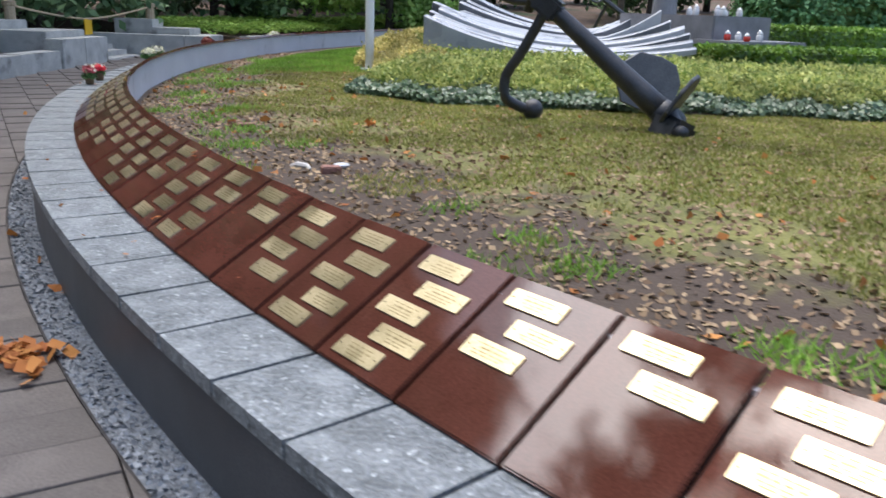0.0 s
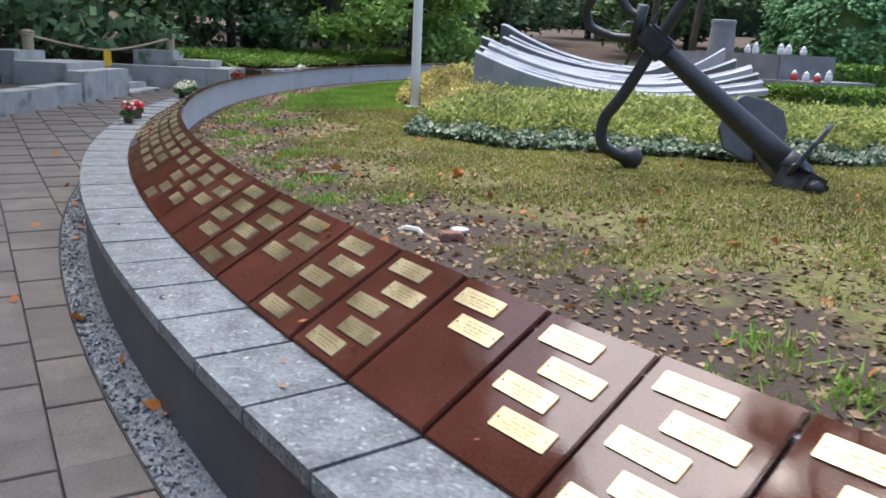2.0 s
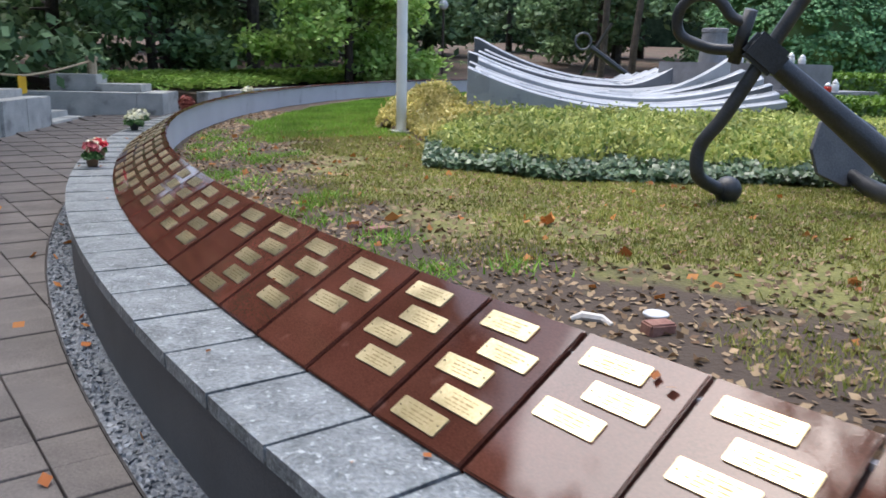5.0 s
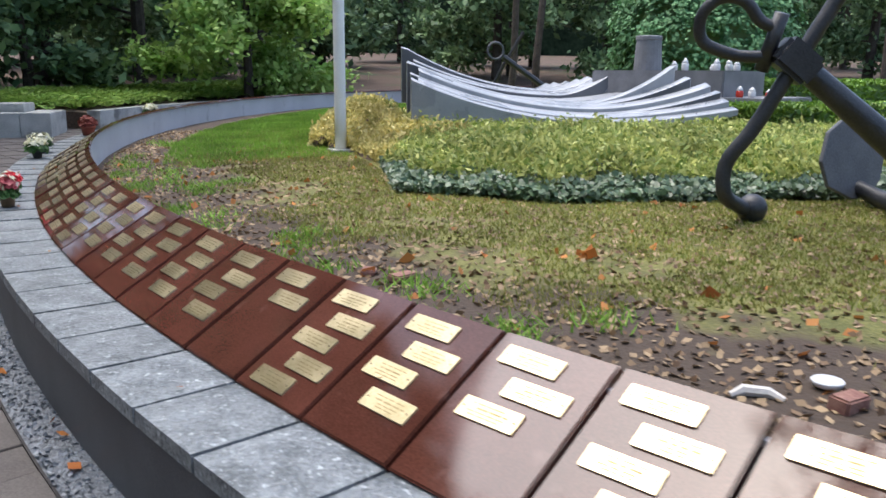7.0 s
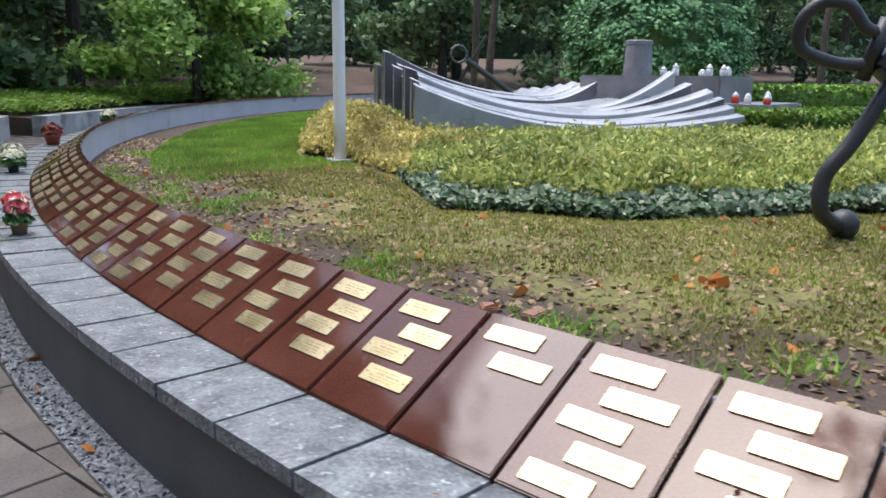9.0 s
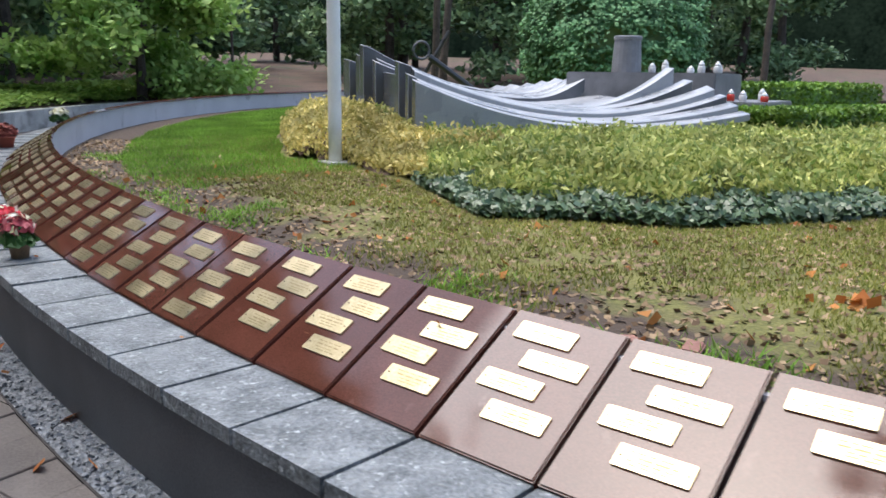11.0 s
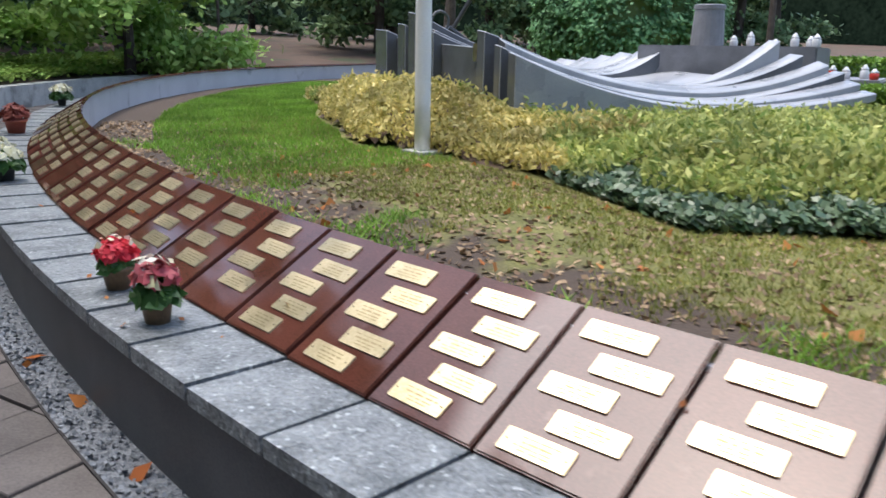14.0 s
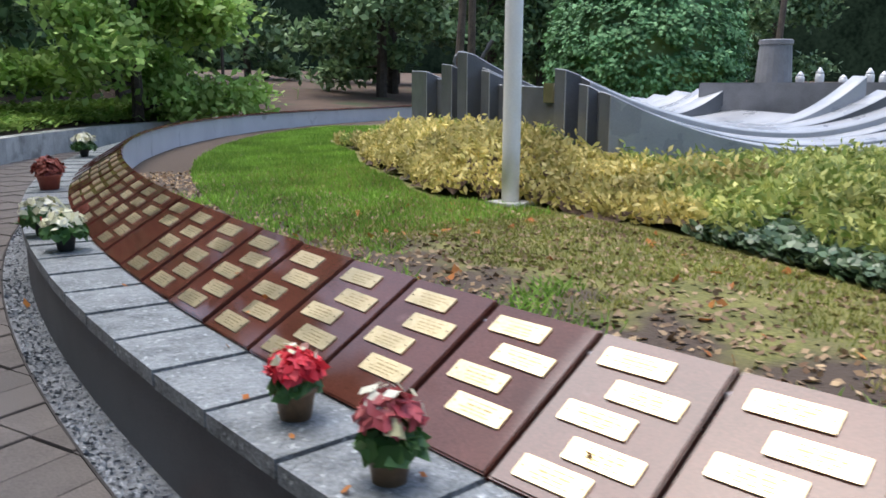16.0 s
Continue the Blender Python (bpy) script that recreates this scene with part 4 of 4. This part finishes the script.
box(bm, (-16, 4.0, -0.1), (-8.3, 16.1, 0.40))
tagged(link("terrace_earth", bm, M_EARTH), "brown earth terrace behind the low wall", "ground", kind="structure")
bm = bmesh.new()
box(bm, (-20, 16.15, -0.1), (-9.7, 30, 0.55))
tagged(link("terrace_upper", bm, M_EARTH), "raised earth terrace under the trees", "ground", kind="structure")


def post(x, y, z, h):
    p = thing("rope_post", "short brown stone rope post with a round cap", "post", "rope posts")
    part("shaft", lathe(bmesh.new(), [(0.11, 0), (0.11, h * 0.7), (0.14, h * 0.74), (0.14, h * 0.84)], pose(x, y, z), 10), M_ROPE, p)
    part("cap", lathe(bmesh.new(), [(0.13, h * 0.84), (0.15, h * 0.92), (0.08, h * 0.99), (0.02, h)], pose(x, y, z), 10), M_ROPE, p, smooth=True)


post(-9.65, 17.3, 1.02, 0.40)
post(-8.2, 21.4, 1.04, 0.40)
rope = thing("barrier_rope", "sagging pale rope between two posts", "rope")
pa, pb = Vector((-9.65, 17.3, 1.32)), Vector((-8.2, 21.4, 1.34))
part("strand", tube(bmesh.new(), [pa.lerp(pb, k / 16) - Vector((0, 0, 0.30 * (1 - abs(k / 8 - 1) ** 1.5))) for k in range(17)], 0.025, 6), M_ROPE, rope)
sg = thing("hanging_sign", "small blank yellow sign hanging from the rope", "sign")
part("board", box(bmesh.new(), (-0.012, -0.19, -0.36), (0.012, 0.19, 0.0), Matrix.Translation(pa.lerp(pb, 0.5) - Vector((0, 0, 0.30))), 0.004), M_YELLOW, sg)

bw = thing("back_wall", "stained white stone low wall at the wood's edge", "wall", kind="structure")
for k in range(30):
    a = 21.5 + 1.55 * k
    part("stone", sweep([(21.3, -0.1), (21.3, 0.49), (21.6, 0.49), (21.6, -0.1)], a, a + 1.53, 0.8), M_WALLSTONE, bw)


# ---- street lamp and second anchor far off ----
lp = thing("park_lamp", "slim dark park lamp with a white globe", "street lamp")
part("pole", tube(bmesh.new(), [(0.98, 35.0, 0.3), (0.98, 35.0, 3.5)], 0.05, 8), M_BARK, lp)
bm = bmesh.new()
bmesh.ops.create_uvsphere(bm, u_segments=16, v_segments=10, radius=0.19, matrix=Matrix.Translation((0.98, 35.0, 3.65)))
part("globe", bm, M_GLASS, lp, "white glass globe", smooth=True)
a2 = thing("small_anchor", "dark iron anchor standing far behind the monument", "anchor")
o = Vector((3.8, 24.2, 0))
part("shank", tube(bmesh.new(), [o + Vector((0.2, 0, 1.95)), o + Vector((1.7, -0.3, 0.9))], 0.08, 8), M_IRON, a2)
part("stock", tube(bmesh.new(), [o + Vector((0.75, 0, 2.6)), o + Vector((0.2, 0.2, 1.6)), o + Vector((0.0, 0.3, 1.1))], 0.05, 8), M_IRON, a2)
part("ring", tube(bmesh.new(), [o + Vector((-0.02 + 0.22 * math.cos(k * 0.5236), 0, 2.1 + 0.22 * math.sin(k * 0.5236))) for k in range(13)], 0.035, 8), M_PALM, a2, "grey ring")


# ---- flower pots on the coping ----
def flowers(name, x, y, z, h, potr, pot_m, sets, label, seed):
    f = thing(name, label, "flower pot", "flower pots on the wall")
    m = pose(x, y, z)
    part("pot", lathe(bmesh.new(), [(potr * 0.72, 0), (potr * 0.95, h * 0.82), (potr * 1.08, h * 0.84), (potr * 1.08, h), (potr * 0.9, h), (potr * 0.88, h * 0.9)], m, 18), pot_m, f, smooth=True)
    r = np.random.default_rng(seed)
    for nm, mt, cnt, rad_, zc, zr, size in sets:
        v = r.normal(0, 1, (cnt, 3))
        v /= np.linalg.norm(v, axis=1, keepdims=True)
        v *= r.uniform(0.75, 1.0, (cnt, 1))
        v[:, 2] = np.abs(v[:, 2]) * 1.2 - 0.35
        p = np.array([x, y, z + zc]) + v * np.array([rad_, rad_, zr])
        cloud(nm, p, v + np.array([0, 0, 0.5]) + r.normal(0, 0.3, (cnt, 3)), size, mt, f, "", 1.5, 0.35, r)
    return f


CZ = 0.481
flowers("poinsettia_pot", -4.565, 9.73, CZ, 0.10, 0.058, M_POT, [("foliage", M_GREEN, 90, 0.09, 0.12, 0.05, 0.05), ("bract_cluster", M_PINK, 120, 0.085, 0.19, 0.065, 0.038), ("pale_leaves", M_CREAM, 14, 0.095, 0.20, 0.08, 0.042)], "pink poinsettia in a brown pot on the wall", 1)
flowers("rose_pot", -4.65, 10.20, CZ + 0.012, 0.10, 0.062, M_POT, [("foliage", M_GREEN, 90, 0.08, 0.11, 0.045, 0.045), ("blooms", M_REDFLOWER, 260, 0.088, 0.165, 0.055, 0.034), ("sprig_cluster", M_CREAM, 14, 0.085, 0.20, 0.04, 0.022)], "bunch of red artificial roses in a brown pot", 2)
flowers("white_flower_pot", -5.08, 13.05, CZ + 0.05, 0.09, 0.06, M_DARKPOT, [("foliage", M_GREEN, 150, 0.13, 0.12, 0.08, 0.06), ("blooms", M_CREAM, 70, 0.13, 0.18, 0.08, 0.045)], "white flowers with green leaves in a dark pot", 3)
flowers("white_flower_pot", -5.17, 13.6, CZ + 0.057, 0.09, 0.06, M_DARKPOT, [("foliage", M_GREEN, 150, 0.15, 0.12, 0.08, 0.06), ("blooms", M_CREAM, 60, 0.16, 0.18, 0.08, 0.045), ("bloom_cluster", M_REDFLOWER, 14, 0.16, 0.12, 0.05, 0.04)], "white flowers with green leaves and a red bloom", 4)
flowers("heather_pot", -5.03, 16.0, CZ + 0.084, 0.14, 0.105, M_TERRA, [("heather", M_RUST, 420, 0.14, 0.2, 0.12, 0.04)], "rust red heather in a terracotta pot", 5)
flowers("white_flower_pot", -4.48, 19.3, CZ + 0.124, 0.09, 0.06, M_DARKPOT, [("foliage", M_GREEN, 170, 0.15, 0.14, 0.1, 0.07), ("blooms", M_CREAM, 70, 0.16, 0.24, 0.08, 0.055)], "white flowers with green leaves in a dark pot", 6)

# ---- litter on soil and lawn ----
for nm, lab, x, y, mt, dims, rz in (("broken_brick", "weathered broken brick lying on the soil", -0.84, 5.29, M_BRICK, (0.07, 0.04, 0.03), 20), ("broken_brick", "weathered broken brick lying on the soil", -2.0, 7.36, M_BRICK, (0.09, 0.04, 0.022), 40), ("broken_brick", "flat broken brick piece lying on the soil", -2.16, 7.55, M_BRICK, (0.07, 0.04, 0.018), 75)):
    b = tagged(link(nm, box(bmesh.new(), [-d for d in dims], dims, pose(x, y, lawn_z(x, y) + dims[2] * 0.7, 4, 3, rz), 0.008), mt), lab, "brick")
bm = bmesh.new()
lathe(bm, [(0.02, 0), (0.05, 0.012), (0.06, 0.03), (0.056, 0.034), (0.03, 0.02)], pose(-0.79, 5.46, lawn_z(-0.79, 5.46)), 16)
tagged(link("pale_dish", bm, M_GLASS, smooth=True), "small pale round dish on the soil", "dish")
bm = bmesh.new()
tube(bm, [(-1.17, 5.49, 0.385), (-1.12, 5.49, 0.40), (-1.04, 5.45, 0.398), (-1.01, 5.40, 0.385)], [0.012, 0.022, 0.02, 0.012], 7)
tagged(link("pale_shard", bm, M_SHARD), "curved pale shard lying on the soil", "shard")


def scatter(n_, seed, amin, amax, dmin, dmax, bias=1.0):
    r = np.random.default_rng(seed)
    out = []
    while len(out) < n_:
        a, d = r.uniform(amin, amax), dmin + (dmax - dmin) * r.uniform() ** bias
        p = ring(R_IN - d, a, 0)
        if in_bed(p.x, p.y) < -0.03:
            out.append((p.x, p.y, lawn_z(p.x, p.y)))
    return np.array(out), r


P, r = scatter(32000, 41, -56, 12, 0.05, 8.5, 1.15)
P[:, 2] += 0.012
tagged(cloud("fallen_leaves", P, r.normal(0, 0.35, (len(P), 3)) + np.array([0, 0, 1.0]), 0.034, M_LITTER, None, "", 1.4, 0.35, r), "pale brown fallen leaves scattered over lawn and soil", "leaves", kind="stuff")
P, r = scatter(320, 42, -56, 0, 0.05, 5.0, 1.5)
P[:, 2] += 0.02
tagged(cloud("orange_leaves", P, r.normal(0, 0.5, (len(P), 3)) + np.array([0, 0, 1.0]), 0.075, M_ORANGE, None, "", 1.2, 0.5, r), "orange oak leaves on the lawn", "leaves", kind="stuff")
P, r = scatter(230000, 43, -56, 12, 0.6, 9.5)
k = np.array([1.3 * noise.noise((x * 1.1, y * 1.1, 5)) + 0.5 * noise.noise((x * 3.3, y * 3.3, 9)) for x, y, z in P]) + 0.75 * (R_IN - np.hypot(P[:, 0] - CX, P[:, 1] - CY) - 2.35 + 0.75 * np.clip((P[:, 1] - 3.5) / 6, 0, 1))
P = P[k > r.normal(0, 0.12, len(P))]
tagged(blades("grass", P, 0.032, 0.010, M_GRASS, rng=r), "short dry grass of the lawn", "grass", kind="stuff")
P, r = scatter(80000, 44, -4, 46, 0.7, 7.0)
P = P[P[:, 1] > 13.2 + r.normal(0, 1.0, len(P))]
tagged(blades("lush_grass", P, 0.05, 0.014, M_LUSH, rng=r), "lush green grass beside the shrubs", "grass", kind="stuff")
r = np.random.default_rng(45)
c = np.concatenate([np.array([ring(R_IN - d, a, 0.0)]) + r.normal(0, 0.10, (70, 3)) * np.array([1, 1, 0]) for a, d in zip(r.uniform(-46, 5, 60), r.uniform(0.15, 1.4, 60))])
c[:, 2] = [lawn_z(x, y) for x, y, z in c]
tagged(blades("weed_tufts", c, 0.06, 0.014, M_LUSH, lean=0.7, rng=r), "green weed tufts on the soil", "weeds", kind="stuff")
# leaves on coping, gravel and paving
r = np.random.default_rng(46)
pp = []
for _ in range(60):
    a, R = r.uniform(-46, 0), r.choice([r.uniform(18.97, 19.25), r.uniform(19.27, 19.43), r.uniform(19.5, 21.5)], p=[0.35, 0.3, 0.35])
    p = ring(R, a, 0.495 if R < 19.26 else GZ + 0.03)
    pp.append(tuple(p))
for _ in range(60):
    pp.append(tuple(ring(19.58 + r.normal(0, 0.07), -36.6 + r.normal(0, 0.24), GZ + 0.03 + r.uniform(0, 0.04))))
for _ in range(16):
    f = r.uniform(0.05, 0.95)
    pp.append(tuple(ring(R_OUT + (R_IN - R_OUT) * f, r.uniform(-44, -8), 0.512 + 0.27 * f)))
for _ in range(9):
    x, y = -0.89 + r.normal(0, 0.06), 7.57 + r.normal(0, 0.05)
    pp.append((x, y, 0.24))
pp = np.array(pp)
on_lawn = np.abs(pp[:, 2] - 0.24) < 1e-6
pp[on_lawn, 2] = [lawn_z(x, y) + r.uniform(0.02, 0.06) for x, y, z in pp[on_lawn]]
tagged(cloud("leaf_litter", pp, r.normal(0, 0.4, (len(pp), 3)) + np.array([0, 0, 1.0]), np.where((pp[:, 2] > 0.3) & ~on_lawn, 0.022, 0.065), M_ORANGE, None, "", 1.3, 0.4, r), "few orange leaves on stone and paving", "leaves", kind="stuff")


# ---- paving ----
def clip(poly, nx, ny, dist):
    out = []
    for (x0, y0), (x1, y1) in zip(poly, poly[1:] + poly[:1]):
        d0, d1 = x0 * nx + y0 * ny - dist, x1 * nx + y1 * ny - dist
        if d0 >= 0:
            out.append((x0, y0))
        if d0 * d1 < 0:
            f = d0 / (d0 - d1)
            out.append((x0 + (x1 - x0) * f, y0 + (y1 - y0) * f))
    return out


def paver_faces(bm, poly, z):
    lo = [bm.verts.new((x, y, z - 0.05)) for x, y in poly]
    cx_, cy_ = sum(p[0] for p in poly) / len(poly), sum(p[1] for p in poly) / len(poly)
    mi = [bm.verts.new((x, y, z - 0.005)) for x, y in poly]
    hi = [bm.verts.new((cx_ + (x - cx_) * 0.975, cy_ + (y - cy_) * 0.975, z)) for x, y in poly]
    bm.faces.new(hi)
    k = len(poly)
    for a, b in ((lo, mi), (mi, hi)):
        for i in range(k):
            bm.faces.new((a[i], a[(i + 1) % k], b[(i + 1) % k], b[i]))


pav = thing("pavement", "brownish grey concrete block pavers along the memorial wall", "pavement", kind="structure")
ex, ey = Vector((0.52, -0.854)), Vector((0.854, 0.52))
cells = []
for i in range(-77, 16):
    for j in range(-28, 33):
        c = Vector((-2.38, 3.47)) + ex * 0.26 * (i + 0.5) + ey * 0.40 * (j + 0.5)
        R = math.hypot(c.x - CX, c.y - CY)
        a = math.degrees(math.atan2(c.y - CY, CX - c.x))
        if 19.15 < R < 23.4 and -56 < a < 34 and c.x > -7.75:
            cells.append((R, a, c, (i * 7 + j * 13) % 5))
cells.sort(key=lambda q: q[0] + (0 if q[1] < 2 else 5))
rest = bmesh.new()
built = 0
for R, a, c, s in cells:
    h, w = 0.1275, 0.1970
    poly = [tuple(c + ex * h * u + ey * w * v) for u, v in ((-1, -1), (-1, 1), (1, 1), (1, -1))]
    if sum((poly[k][0] * poly[(k + 1) % 4][1] - poly[(k + 1) % 4][0] * poly[k][1]) for k in range(4)) < 0:
        poly.reverse()
    dx, dy = (c.x - CX) / R, (c.y - CY) / R
    poly = clip(poly, dx, dy, CX * dx + CY * dy + 19.447)
    if len(poly) < 3:
        continue
    z = GZ + 0.002 * s + lift(c.y)
    if built < 300:
        bm = bmesh.new()
        paver_faces(bm, poly, z)
        part("paver", bm, M_PAVER, pav)
        built += 1
    else:
        paver_faces(rest, poly, z)
ob = part("far_pavers", rest, M_PAVER, pav)
ob["kind"] = "stuff"
